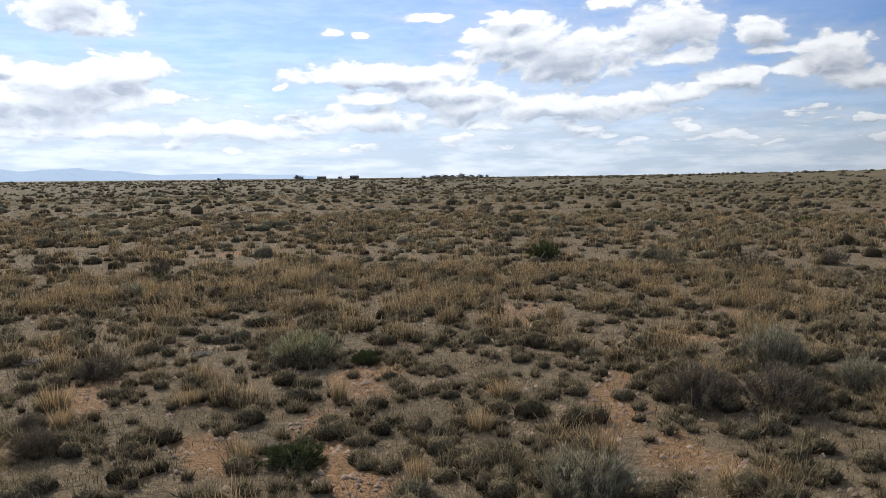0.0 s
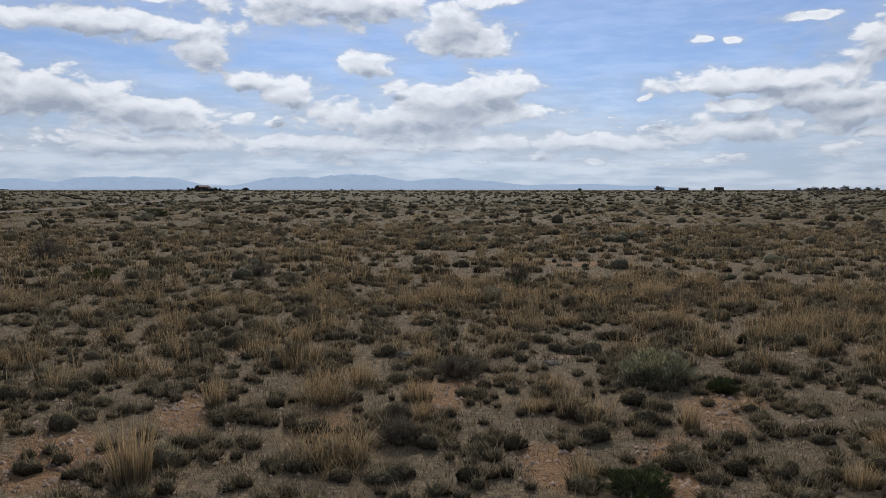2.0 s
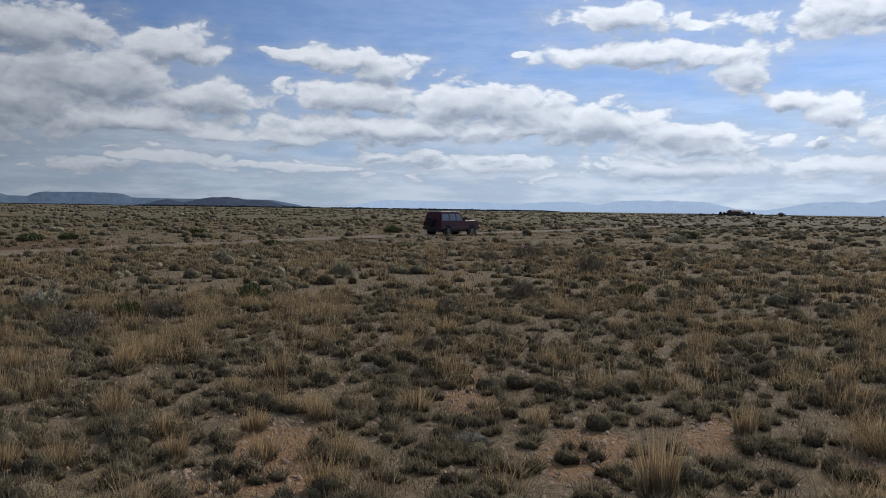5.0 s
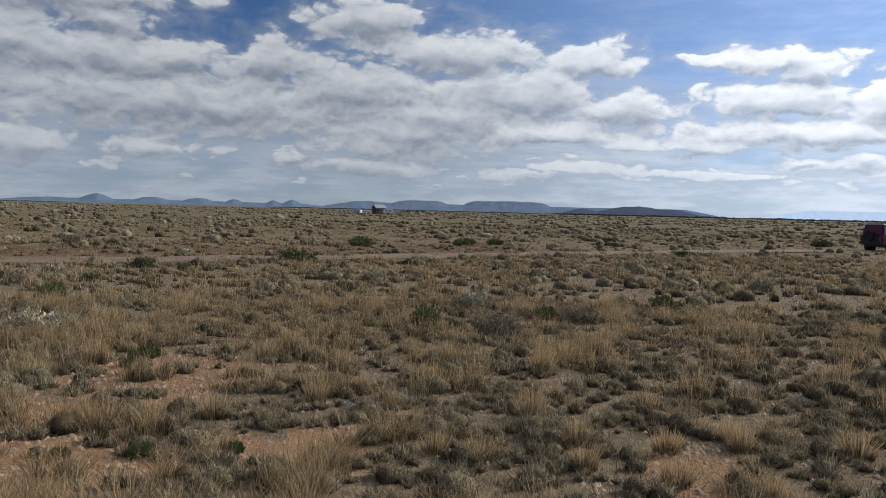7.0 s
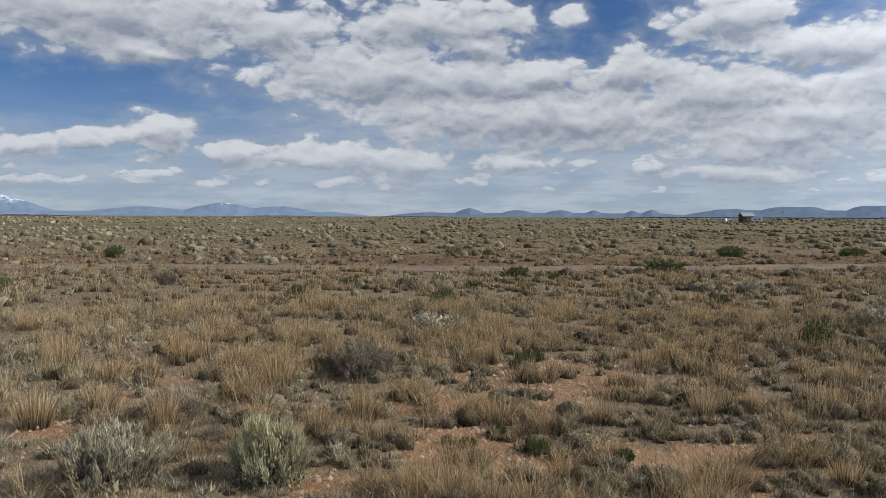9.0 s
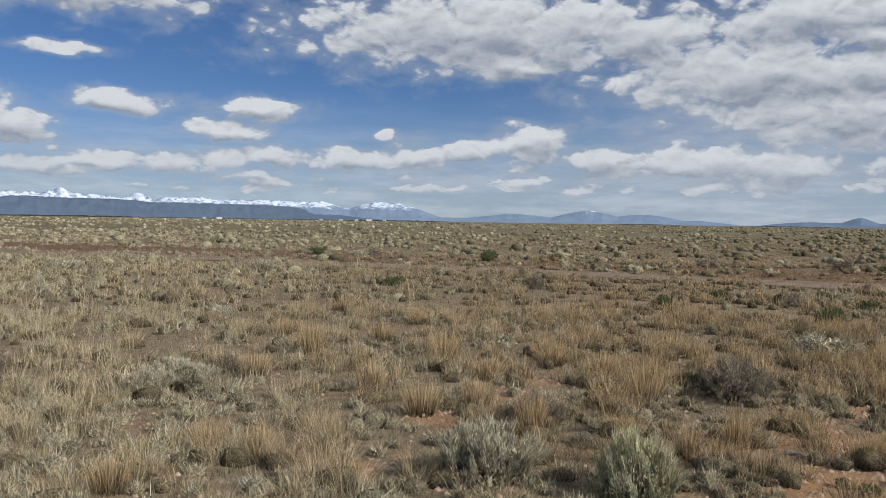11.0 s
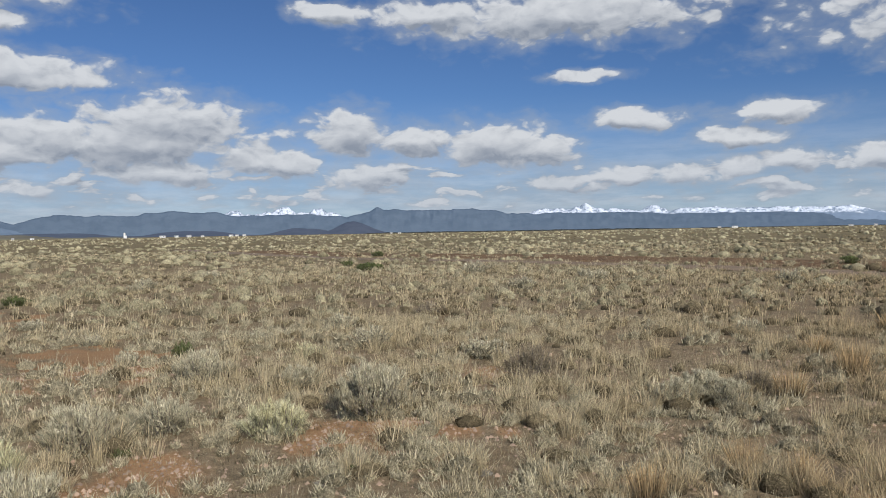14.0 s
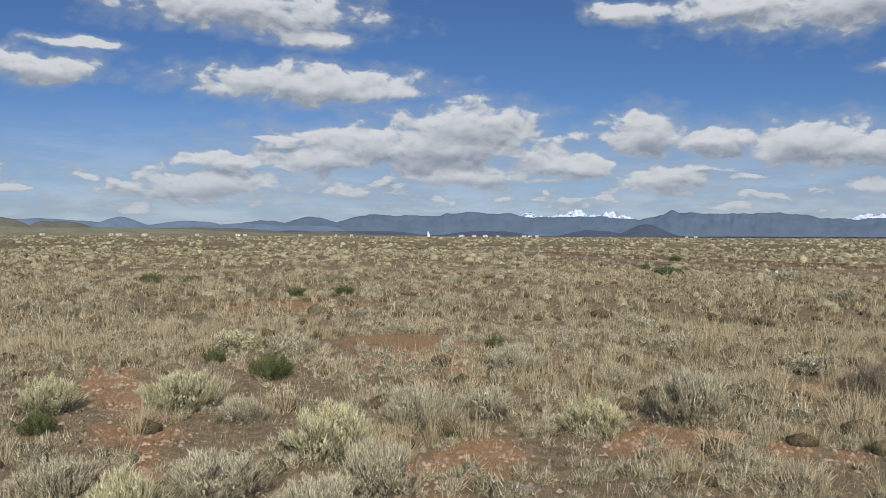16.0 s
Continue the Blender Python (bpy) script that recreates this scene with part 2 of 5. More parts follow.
def plain(name, colour, rough=0.6, metal=0.0, vary=0.15, scale=6.0):
    """Paint, metal or wood with a little mottling and a fine bump."""
    mat, nt, bsdf = material(name)
    M, V, N, MIX, SM = node_tools(nt)
    pos = nt.nodes.new("ShaderNodeTexCoord").outputs["Object"]
    spots = N(pos, scale, 6.0, 0.6)
    tone = SM(spots.outputs["Fac"], 0.3, 0.7, 1 - vary, 1 + vary)
    scaled = nt.nodes.new("ShaderNodeVectorMath")
    scaled.operation = "SCALE"
    scaled.inputs[0].default_value = colour
    nt.links.new(tone, scaled.inputs["Scale"])
    nt.links.new(scaled.outputs[0], bsdf.inputs["Base Color"])
    bsdf.inputs["Roughness"].default_value, bsdf.inputs["Metallic"].default_value = rough, metal
    return mat


def blade_material(name, low, high, pale, see_through=0.06):
    """Leaf or stalk: colour runs from the foot to the tip, each plant and each blade a little different."""
    mat, nt, bsdf = material(name)
    nt.nodes.remove(bsdf)
    M, V, N, MIX, SM = node_tools(nt)

    def attribute(key):
        n = nt.nodes.new("ShaderNodeAttribute")
        n.attribute_name = key
        return n.outputs["Fac"]
    isle = nt.nodes.new("ShaderNodeNewGeometry").outputs["Random Per Island"]
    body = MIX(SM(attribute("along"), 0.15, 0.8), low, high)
    body = MIX(SM(attribute("tint"), 0.1, 1.0), body, pale)
    scaled = nt.nodes.new("ShaderNodeVectorMath")
    scaled.operation = "SCALE"
    nt.links.new(body, scaled.inputs[0])
    nt.links.new(M("MULTIPLY_ADD", isle, 1.2, 0.45), scaled.inputs["Scale"])
    diff, trans, mix = nt.nodes.new("ShaderNodeBsdfDiffuse"), nt.nodes.new("ShaderNodeBsdfTranslucent"), nt.nodes.new("ShaderNodeMixShader")
    nt.links.new(scaled.outputs[0], diff.inputs[0])
    nt.links.new(scaled.outputs[0], trans.inputs[0])
    mix.inputs[0].default_value = see_through
    nt.links.new(diff.outputs[0], mix.inputs[1])
    nt.links.new(trans.outputs[0], mix.inputs[2])
    nt.links.new(mix.outputs[0], nt.nodes["Material Output"].inputs[0])
    return mat


def mound_material(name, low, high, pale):
    """Close leafy cushion: dark at the twiggy foot, with shade painted in there, paler on top, speckled with small
    shoots.
    """
    mat, nt, bsdf = material(name)
    M, V, N, MIX, SM = node_tools(nt)

    def attribute(key):
        n = nt.nodes.new("ShaderNodeAttribute")
        n.attribute_name = key
        return n.outputs["Fac"]
    geo = nt.nodes.new("ShaderNodeNewGeometry")
    tuft, sprig = N(geo.outputs["Position"], 16.0, 4, 0.65).outputs["Fac"], N(geo.outputs["Position"], 75.0, 3, 0.7).outputs["Fac"]
    # low tone: shade near the ground is put into the cushion's colour
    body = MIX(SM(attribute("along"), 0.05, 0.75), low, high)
    body = MIX(SM(attribute("tint"), 0.0, 1.0), body, pale)
    scaled = nt.nodes.new("ShaderNodeVectorMath")
    scaled.operation = "SCALE"
    nt.links.new(body, scaled.inputs[0])
    shade = M("MULTIPLY", M("MULTIPLY_ADD", geo.outputs["Random Per Island"], 0.6, 0.7), M("MULTIPLY", SM(sprig, 0.34, 0.66, 0.5, 1.4), SM(tuft, 0.3, 0.7, 0.7, 1.3)))
    nt.links.new(shade, scaled.inputs["Scale"])
    nt.links.new(scaled.outputs[0], bsdf.inputs["Base Color"])
    bsdf.inputs["Roughness"].default_value, bsdf.inputs["Specular IOR Level"].default_value = 1.0, 0.0
    bump = nt.nodes.new("ShaderNodeBump")
    bump.inputs["Strength"].default_value, bump.inputs["Distance"].default_value = 1.0, 0.06
    nt.links.new(M("MULTIPLY_ADD", sprig, 0.5, tuft), bump.inputs["Height"])
    nt.links.new(bump.outputs[0], bsdf.inputs["Normal"])
    return mat


def soil_material():
    mat, nt, bsdf = material("soil")
    M, V, N, MIX, SM = node_tools(nt)
    pos = nt.nodes.new("ShaderNodeNewGeometry").outputs["Position"]
    broad, middle, fine = N(pos, 0.22, 5, 0.6), N(pos, 1.7, 5, 0.6), N(pos, 28.0, 5, 0.7)
    earth = MIX(SM(broad.outputs["Fac"], 0.35, 0.65), (0.37, 0.215, 0.112), (0.31, 0.182, 0.097))
    earth = MIX(SM(fine.outputs["Fac"], 0.40, 0.72), earth, (0.41, 0.275, 0.145))
    litter = MIX(SM(fine.outputs["Fac"], 0.35, 0.65), (0.22, 0.168, 0.106), (0.34, 0.262, 0.165))
    clods = N(pos, 7.0, 4, 0.6)
    litter = MIX(SM(clods.outputs["Fac"], 0.42, 0.62), litter, (0.175, 0.135, 0.085))
    # fallen straw and dark crumbs
    straw = N(V("MULTIPLY", V("ADD", pos, V("SCALE", clods.outputs["Color"])), (1.0, 2.6, 1.0)), 38.0, 3, 0.7).outputs["Fac"]
    litter = MIX(SM(straw, 0.53, 0.63), litter, (0.40, 0.315, 0.19))
    litter = MIX(SM(straw, 0.44, 0.35), litter, (0.09, 0.07, 0.046))
    open_soil = nt.nodes.new("ShaderNodeAttribute")
    open_soil.attribute_name = "bare"
    near = MIX(SM(M("MULTIPLY_ADD", middle.outputs["Fac"], 0.9, M("MULTIPLY", open_soil.outputs["Fac"], 0.6)), 0.43, 0.95), litter, earth)
    grain = nt.nodes.new("ShaderNodeTexVoronoi")
    nt.links.new(pos, grain.inputs["Vector"])
    grain.inputs["Scale"].default_value = 55.0
    near = MIX(SM(grain.outputs["Distance"], 0.32, 0.1, 0.0, 0.5), near, (0.38, 0.245, 0.135))
    # far plain: sward and scrub run together
    patch, speck = N(pos, 0.035, 6, 0.65), N(pos, 0.9, 4, 0.6)
    plain_far = MIX(SM(patch.outputs["Fac"], 0.38, 0.62), (0.215, 0.168, 0.096), (0.175, 0.145, 0.082))
    plain_far = MIX(SM(speck.outputs["Fac"], 0.52, 0.66), plain_far, (0.115, 0.108, 0.064))
    reach = V("LENGTH", pos)
    colour = MIX(SM(reach, 22.0, 90.0), near, plain_far)
    verge = nt.nodes.new("ShaderNodeAttribute")
    verge.attribute_name = "verge"
    churned = MIX(SM(clods.outputs["Fac"], 0.40, 0.60), (0.115, 0.072, 0.042), (0.26, 0.165, 0.095))
    colour = MIX(M("MULTIPLY", verge.outputs["Fac"], 0.9), colour, churned)
    nt.links.new(colour, bsdf.inputs["Base Color"])
    bsdf.inputs["Roughness"].default_value = 0.95
    bsdf.inputs["Specular IOR Level"].default_value = 0.1
    crack = nt.nodes.new("ShaderNodeTexVoronoi")
    crack.feature = "DISTANCE_TO_EDGE"
    nt.links.new(V("ADD", pos, V("SCALE", middle.outputs["Color"])), crack.inputs["Vector"])
    crack.inputs["Scale"].default_value = 9.0
    bump = nt.nodes.new("ShaderNodeBump")
    bump.inputs["Strength"].default_value, bump.inputs["Distance"].default_value = 0.9, 0.03
    height = M("ADD", M("MULTIPLY", SM(crack.outputs["Distance"], 0.0, 0.05), 0.5), M("MULTIPLY_ADD", clods.outputs["Fac"], 1.6, M("MULTIPLY", fine.outputs["Fac"], 0.8)))
    nt.links.new(height, bump.inputs["Height"])
    nt.links.new(bump.outputs[0], bsdf.inputs["Normal"])
    return mat


def ridge_material(name, slope, air, haze_glow, snow_line=1e6):
    """Far wooded hillside with snow above a line; the haze of kilometres of air is painted in as an even glow."""
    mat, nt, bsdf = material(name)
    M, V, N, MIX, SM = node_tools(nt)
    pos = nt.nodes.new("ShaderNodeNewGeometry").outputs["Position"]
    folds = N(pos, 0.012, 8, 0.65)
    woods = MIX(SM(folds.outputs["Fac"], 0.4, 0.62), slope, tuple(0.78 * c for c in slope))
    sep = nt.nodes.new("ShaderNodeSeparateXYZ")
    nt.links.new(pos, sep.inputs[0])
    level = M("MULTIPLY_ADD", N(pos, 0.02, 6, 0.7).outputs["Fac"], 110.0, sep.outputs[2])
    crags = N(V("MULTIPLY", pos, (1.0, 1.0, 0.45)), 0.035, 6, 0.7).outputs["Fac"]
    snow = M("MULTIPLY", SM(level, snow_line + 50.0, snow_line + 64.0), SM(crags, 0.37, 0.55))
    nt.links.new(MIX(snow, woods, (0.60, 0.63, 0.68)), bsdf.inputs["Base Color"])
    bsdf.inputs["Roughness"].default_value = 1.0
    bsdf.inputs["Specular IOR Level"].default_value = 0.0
    # emission puts the air's haze over the slopes; the hills give no light
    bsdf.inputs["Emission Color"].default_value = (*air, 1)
    bsdf.inputs["Emission Strength"].default_value = haze_glow
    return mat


SOIL = soil_material()
# grasses and sprigs: the first, foot tone has shadow between the stems painted in
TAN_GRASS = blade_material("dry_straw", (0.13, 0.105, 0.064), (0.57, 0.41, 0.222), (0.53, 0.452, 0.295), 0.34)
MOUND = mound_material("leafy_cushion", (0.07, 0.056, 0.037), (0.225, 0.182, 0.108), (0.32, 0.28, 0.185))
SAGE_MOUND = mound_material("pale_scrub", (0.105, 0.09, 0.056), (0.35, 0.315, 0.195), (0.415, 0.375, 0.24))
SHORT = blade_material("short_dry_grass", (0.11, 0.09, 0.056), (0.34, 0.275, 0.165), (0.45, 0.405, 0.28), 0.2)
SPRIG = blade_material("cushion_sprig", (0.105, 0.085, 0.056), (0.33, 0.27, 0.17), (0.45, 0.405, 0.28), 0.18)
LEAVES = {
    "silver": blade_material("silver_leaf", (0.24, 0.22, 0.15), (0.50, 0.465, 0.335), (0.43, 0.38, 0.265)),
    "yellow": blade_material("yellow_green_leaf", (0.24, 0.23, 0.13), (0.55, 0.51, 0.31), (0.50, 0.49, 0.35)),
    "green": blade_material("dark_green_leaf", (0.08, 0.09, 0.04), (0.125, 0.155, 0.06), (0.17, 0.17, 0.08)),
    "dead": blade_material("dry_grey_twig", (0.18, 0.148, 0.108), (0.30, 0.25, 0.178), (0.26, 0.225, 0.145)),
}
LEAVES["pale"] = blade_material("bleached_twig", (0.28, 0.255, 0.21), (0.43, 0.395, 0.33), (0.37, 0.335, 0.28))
BARK = plain("weathered_bark", (0.16, 0.135, 0.115), 0.95, 0.0, 0.35, 40.0)
PEBBLE = plain("pebble", (0.40, 0.285, 0.20), 0.9, 0.0, 0.4, 3.0)


# ---------- mesh helpers ----------
def mesh_object(name, verts, quads=None, tris=None, mat=None, parent=None, floats=None, smooth=False):
    """One mesh object from arrays of corners and faces."""
    me = bpy.data.meshes.new(name)
    verts = np.asarray(verts, np.float32)
    parts = [np.asarray(f, np.int32) for f in (quads, tris) if f is not None and len(f)]
    sizes = np.concatenate([np.full(len(f), f.shape[1], np.int32) for f in parts])
    loops = np.concatenate([f.ravel() for f in parts])
    me.vertices.add(len(verts))
    me.vertices.foreach_set("co", verts.ravel())
    me.loops.add(len(loops))
    me.loops.foreach_set("vertex_index", loops)
    me.polygons.add(len(sizes))
    me.polygons.foreach_set("loop_start", np.concatenate([[0], np.cumsum(sizes)[:-1]]).astype(np.int32))
    me.polygons.foreach_set("loop_total", sizes)
    me.update(calc_edges=True)
    for key, values in (floats or {}).items():
        me.attributes.new(key, "FLOAT", "POINT").data.foreach_set("value", np.asarray(values, np.float32))
    if smooth:
        me.polygons.foreach_set("use_smooth", np.ones(len(sizes), bool))
    if mat:
        me.materials.append(mat)
    ob = new(name, me)
    ob.parent = parent
    return ob


def part(name, bm, mat, parent, label=""):
    """Link a bmesh as one mesh object under a thing or a part."""
    me = bpy.data.meshes.new(name)
    bm.to_mesh(me)
    bm.free()
    me.materials.append(mat)
    ob = new(name, me)
    ob.parent = parent
    return tagged(ob, label)


def value_noise(x, y, seed=0):
    """Smooth noise in 0..1 over the plan."""
    xi, yi = np.floor(x).astype(np.int64), np.floor(y).astype(np.int64)
    u, v = x - xi, y - yi
    u, v = u * u * (3 - 2 * u), v * v * (3 - 2 * v)

    def h(a, b):
        n = (a * 374761393 + b * 668265263 + seed * 974634541) & 0x7FFFFFFF
        n = ((n ^ (n >> 13)) * 1274126177) & 0x7FFFFFFF
        return ((n ^ (n >> 16)) & 0xFFFF) / 65535.0
    return (h(xi, yi) * (1 - u) + h(xi + 1, yi) * u) * (1 - v) + (h(xi, yi + 1) * (1 - u) + h(xi + 1, yi + 1) * u) * v


def fbm(x, y, seed=0, octaves=4):
    total, amp, norm = 0.0, 1.0, 0.0
    for k in range(octaves):
        total = total + amp * value_noise(x * 2 ** k + 17.3 * k, y * 2 ** k - 9.1 * k, seed + k)
        norm += amp
        amp *= 0.5
    return total / norm


SHRUBS = []
SHRUBS += [
    ("silver", 2.65, -10.46, 0.85, 0.49), ("silver", 2.88, -7.42, 0.86, 0.49), ("silver", 2.35, -8.00, 0.66, 0.42), ("yellow", 1.22, -7.79, 0.74, 0.41),
    ("silver", 0.33, -8.49, 0.92, 0.63), ("silver", 1.31, -10.01, 0.65, 0.37), ("yellow", 3.20, -6.22, 0.86, 0.55), ("silver", 2.44, -5.43, 0.69, 0.48),
    ("silver", 3.47, -4.92, 0.83, 0.42), ("silver", 4.50, -4.51, 0.65, 0.36), ("yellow", 5.55, -7.24, 0.91, 0.50), ("silver", 4.65, -7.02, 0.54, 0.34),
    ("yellow", 6.76, -6.64, 0.75, 0.45), ("green", 6.19, -5.95, 0.40, 0.25), ("green", 5.67, -9.28, 0.66, 0.38), ("yellow", 7.70, -11.52, 1.08, 0.35),
    ("silver", 6.54, -11.28, 0.93, 0.43), ("green", 7.16, -10.13, 0.44, 0.27), ("green", 3.58, -12.75, 0.38, 0.32), ("yellow", 1.55, -12.27, 0.62, 0.32),
]
SHRUBS += [
    ("silver", 0.67, -13.53, 0.87, 0.40), ("silver", 1.45, -16.53, 0.88, 0.36), ("dead", -0.35, -18.69, 0.93, 0.37), ("dead", -1.60, -10.55, 0.76, 0.51),
    ("silver", -1.16, -12.24, 0.96, 0.36), ("green", 12.49, -22.09, 1.08, 0.33), ("green", 11.52, -23.29, 1.11, 0.32), ("silver", 20.18, -21.05, 1.24, 0.38),
    ("silver", 16.11, -15.17, 1.10, 0.40), ("silver", -2.51, -36.22, 1.55, 0.66), ("green", 2.42, -40.80, 1.45, 0.51), ("silver", 2.54, -4.74, 0.71, 0.39),
    ("yellow", 3.77, -4.30, 0.63, 0.39), ("dead", -3.61, -27.08, 1.16, 0.40), ("silver", 9.34, -35.90, 0.92, 0.41), ("green", 3.40, -64.94, 1.39, 0.57),
    ("green", 19.76, -26.47, 0.94, 0.36),
]
SHRUBS += [
    ("silver", -3.32, -9.02, 0.75, 0.38), ("silver", -3.48, -26.03, 1.11, 0.44), ("green", 2.44, -40.10, 1.71, 0.53), ("green", 4.17, -46.31, 0.99, 0.47),
    ("dead", -3.95, -9.19, 0.63, 0.33), ("silver", -12.42, -26.35, 1.03, 0.53), ("silver", 9.08, -35.19, 1.03, 0.45), ("silver", 10.09, -28.96, 0.87, 0.29),
]
SHRUBS += [
    ("silver", -2.99, -8.78, 0.65, 0.34), ("silver", -3.48, -8.62, 0.59, 0.34), ("silver", -4.06, -4.44, 0.81, 0.53), ("dead", -5.56, -5.41, 0.65, 0.34),
    ("dead", -16.38, -16.67, 0.74, 0.59), ("green", -13.45, -19.38, 0.75, 0.31), ("green", -27.49, -31.64, 1.04, 0.55), ("green", 2.45, -41.36, 1.47, 0.45),
    ("silver", -6.04, -14.32, 0.65, 0.34), ("silver", -4.49, -14.81, 0.65, 0.28), ("green", -31.06, -30.12, 1.22, 0.38), ("green", -20.75, -37.76, 0.85, 0.41),
    ("silver", -6.98, -32.84, 0.95, 0.37), ("dead", -23.96, -37.62, 1.58, 0.42),
]
SHRUBS += [
    ("yellow", -4.64, -3.52, 0.70, 0.57), ("dead", -8.14, -4.97, 0.88, 0.45), ("green", -15.29, -7.52, 0.72, 0.46), ("green", -15.62, -11.60, 0.55, 0.34),
    ("green", -18.79, -12.13, 0.63, 0.29), ("green", -23.66, -9.14, 1.08, 0.44), ("green", -22.53, -7.50, 0.50, 0.33), ("green", -18.91, -6.93, 0.50, 0.29),
    ("dead", -16.54, -16.88, 0.67, 0.47), ("green", -13.04, -19.24, 0.66, 0.29), ("silver", -11.62, -5.76, 1.29, 0.45), ("dead", -35.08, -16.79, 1.65, 0.68),
    ("dead", -32.93, -22.10, 1.26, 0.49), ("green", -25.64, -29.48, 0.97, 0.54), ("green", -21.62, -39.60, 0.96, 0.43), ("silver", -22.41, -36.07, 1.51, 0.40),
    ("dead", -18.50, -9.94, 0.74, 0.31), ("green", -19.30, -8.61, 0.60, 0.31),
]
SHRUBS += [
    ("green", -15.55, -7.60, 0.74, 0.42), ("green", -27.49, -5.25, 1.68, 0.67), ("green", -41.41, -4.78, 1.62, 0.49), ("green", -12.53, -0.18, 0.71, 0.53),
    ("dead", -12.42, 0.97, 0.97, 0.52), ("green", -14.60, 1.88, 0.57, 0.35), ("silver", -21.48, -1.89, 0.91, 0.41), ("green", -21.68, -3.32, 0.47, 0.37),
    ("green", -44.61, 0.49, 1.58, 0.49), ("green", -48.32, 2.42, 1.37, 0.46), ("dead", -31.57, -21.18, 1.35, 0.56), ("green", -54.53, 10.57, 1.97, 0.61),
    ("silver", -27.45, 6.34, 0.89, 0.55), ("dead", -26.85, 2.06, 0.76, 0.39), ("dead", -8.46, -5.14, 0.99, 0.49), ("green", -36.01, -15.49, 0.70, 0.34),
    ("silver", -15.88, 0.60, 1.01, 0.46), ("dead", -14.36, 2.47, 0.82, 0.42), ("green", -16.21, 4.40, 0.83, 0.43), ("silver", -29.46, -0.77, 0.83, 0.32),
]
SHRUBS += [
    ("dead", -56.18, 16.43, 3.73, 0.60), ("green", -58.80, 26.59, 2.06, 0.66), ("dead", -14.65, 2.33, 0.73, 0.36), ("dead", -26.97, 18.43, 1.61, 0.73),
    ("dead", -18.57, 14.90, 1.00, 0.81), ("silver", -21.36, 8.35, 0.81, 0.50), ("dead", -21.73, 11.09, 0.77, 0.49), ("dead", -14.47, 9.91, 0.74, 0.51),
    ("dead", -12.43, 6.99, 0.70, 0.41), ("green", -45.58, 2.29, 1.29, 0.40), ("green", -46.77, 0.56, 1.33, 0.41),
]
SHRUBS += [
    ("dead", -24.53, 15.13, 0.81, 0.52), ("dead", -9.57, 5.13, 0.46, 0.24), ("green", -43.85, -5.13, 2.20, 0.52), ("green", -14.11, 12.66, 0.67, 0.37),
    ("silver", -46.94, 41.49, 2.22, 0.55), ("silver", -38.49, 37.57, 1.90, 0.59), ("dead", -21.77, -0.86, 0.78, 0.32), ("green", -18.14, -2.18, 0.52, 0.34),
    ("green", -38.99, 11.16, 1.15, 0.36), ("green", -16.34, 6.10, 0.49, 0.25),
]
SHRUBS += [
    ("dead", -19.84, 16.14, 1.09, 0.60), ("dead", -14.95, 10.27, 0.77, 0.42), ("dead", -5.64, 16.29, 0.61, 0.54), ("dead", -2.00, 13.72, 0.68, 0.42),
    ("yellow", -1.38, 8.45, 0.85, 0.39), ("dead", -11.41, 14.82, 0.93, 0.38), ("dead", -6.52, 8.13, 0.44, 0.21), ("dead", -5.35, 7.78, 0.47, 0.31),
    ("dead", -29.56, 40.14, 1.41, 0.51), ("silver", -15.77, 33.66, 1.32, 0.41),
]
SHRUBS += [
    ("green", 2.49, 18.77, 0.93, 0.55), ("green", 3.27, 34.47, 0.86, 0.43), ("green", -0.93, 5.47, 0.56, 0.17), ("silver", -12.53, 27.28, 1.06, 0.37),
    ("dead", -2.16, 14.15, 0.60, 0.33), ("dead", -7.03, 10.46, 0.45, 0.25), ("dead", -20.44, 27.43, 0.97, 0.37), ("green", -0.70, 8.36, 0.36, 0.18),
    ("dead", -2.11, 11.81, 0.51, 0.26), ("dead", -8.60, 32.97, 0.96, 0.37), ("dead", -3.08, 6.13, 0.30, 0.20), ("dead", -5.45, 9.74, 0.40, 0.20),
    ("green", -43.61, 43.81, 2.19, 0.68), ("dead", -32.76, 37.55, 2.12, 0.55),
]
SHRUBS += [
    ("dead", 3.16, 33.99, 0.73, 0.40), ("silver", 3.43, 7.96, 0.68, 0.54), ("dead", 2.30, 6.75, 0.77, 0.44), ("dead", 2.94, 6.66, 0.89, 0.44),
    ("silver", 3.89, 7.16, 0.53, 0.40), ("silver", 0.97, 4.80, 0.66, 0.39), ("dead", 6.44, 16.32, 1.24, 0.49), ("dead", -3.27, 7.85, 0.62, 0.27),
    ("dead", 8.60, 17.30, 0.82, 0.45), ("dead", 4.97, 17.29, 0.77, 0.39), ("green", -5.37, 15.29, 0.58, 0.24), ("green", 14.58, 31.57, 1.48, 0.38),
    ("dead", -0.89, 16.75, 0.60, 0.31), ("silver", -5.07, 13.15, 0.80, 0.31), ("dead", -2.81, 5.64, 0.42, 0.24), ("dead", 15.95, 54.97, 1.62, 0.42),
    ("dead", -1.32, 60.27, 2.14, 0.44), ("dead", 2.65, 46.92, 1.33, 0.41),
]
SHRUBS += [
    ("straw", -3.97, 4.09, 0.59, 0.69), ("straw", -5.74, 4.32, 0.42, 0.32), ("straw", -4.02, 7.09, 0.52, 0.36), ("straw", -5.91, 8.68, 0.52, 0.38),
    ("straw", -13.34, 7.00, 0.97, 0.44), ("straw", -9.77, 4.91, 0.63, 0.40), ("straw", -2.90, 6.23, 0.34, 0.30), ("straw", -8.15, 6.11, 0.44, 0.30),
    ("straw", -6.71, 3.59, 0.61, 0.34), ("straw", -4.73, 5.75, 0.43, 0.39),
]
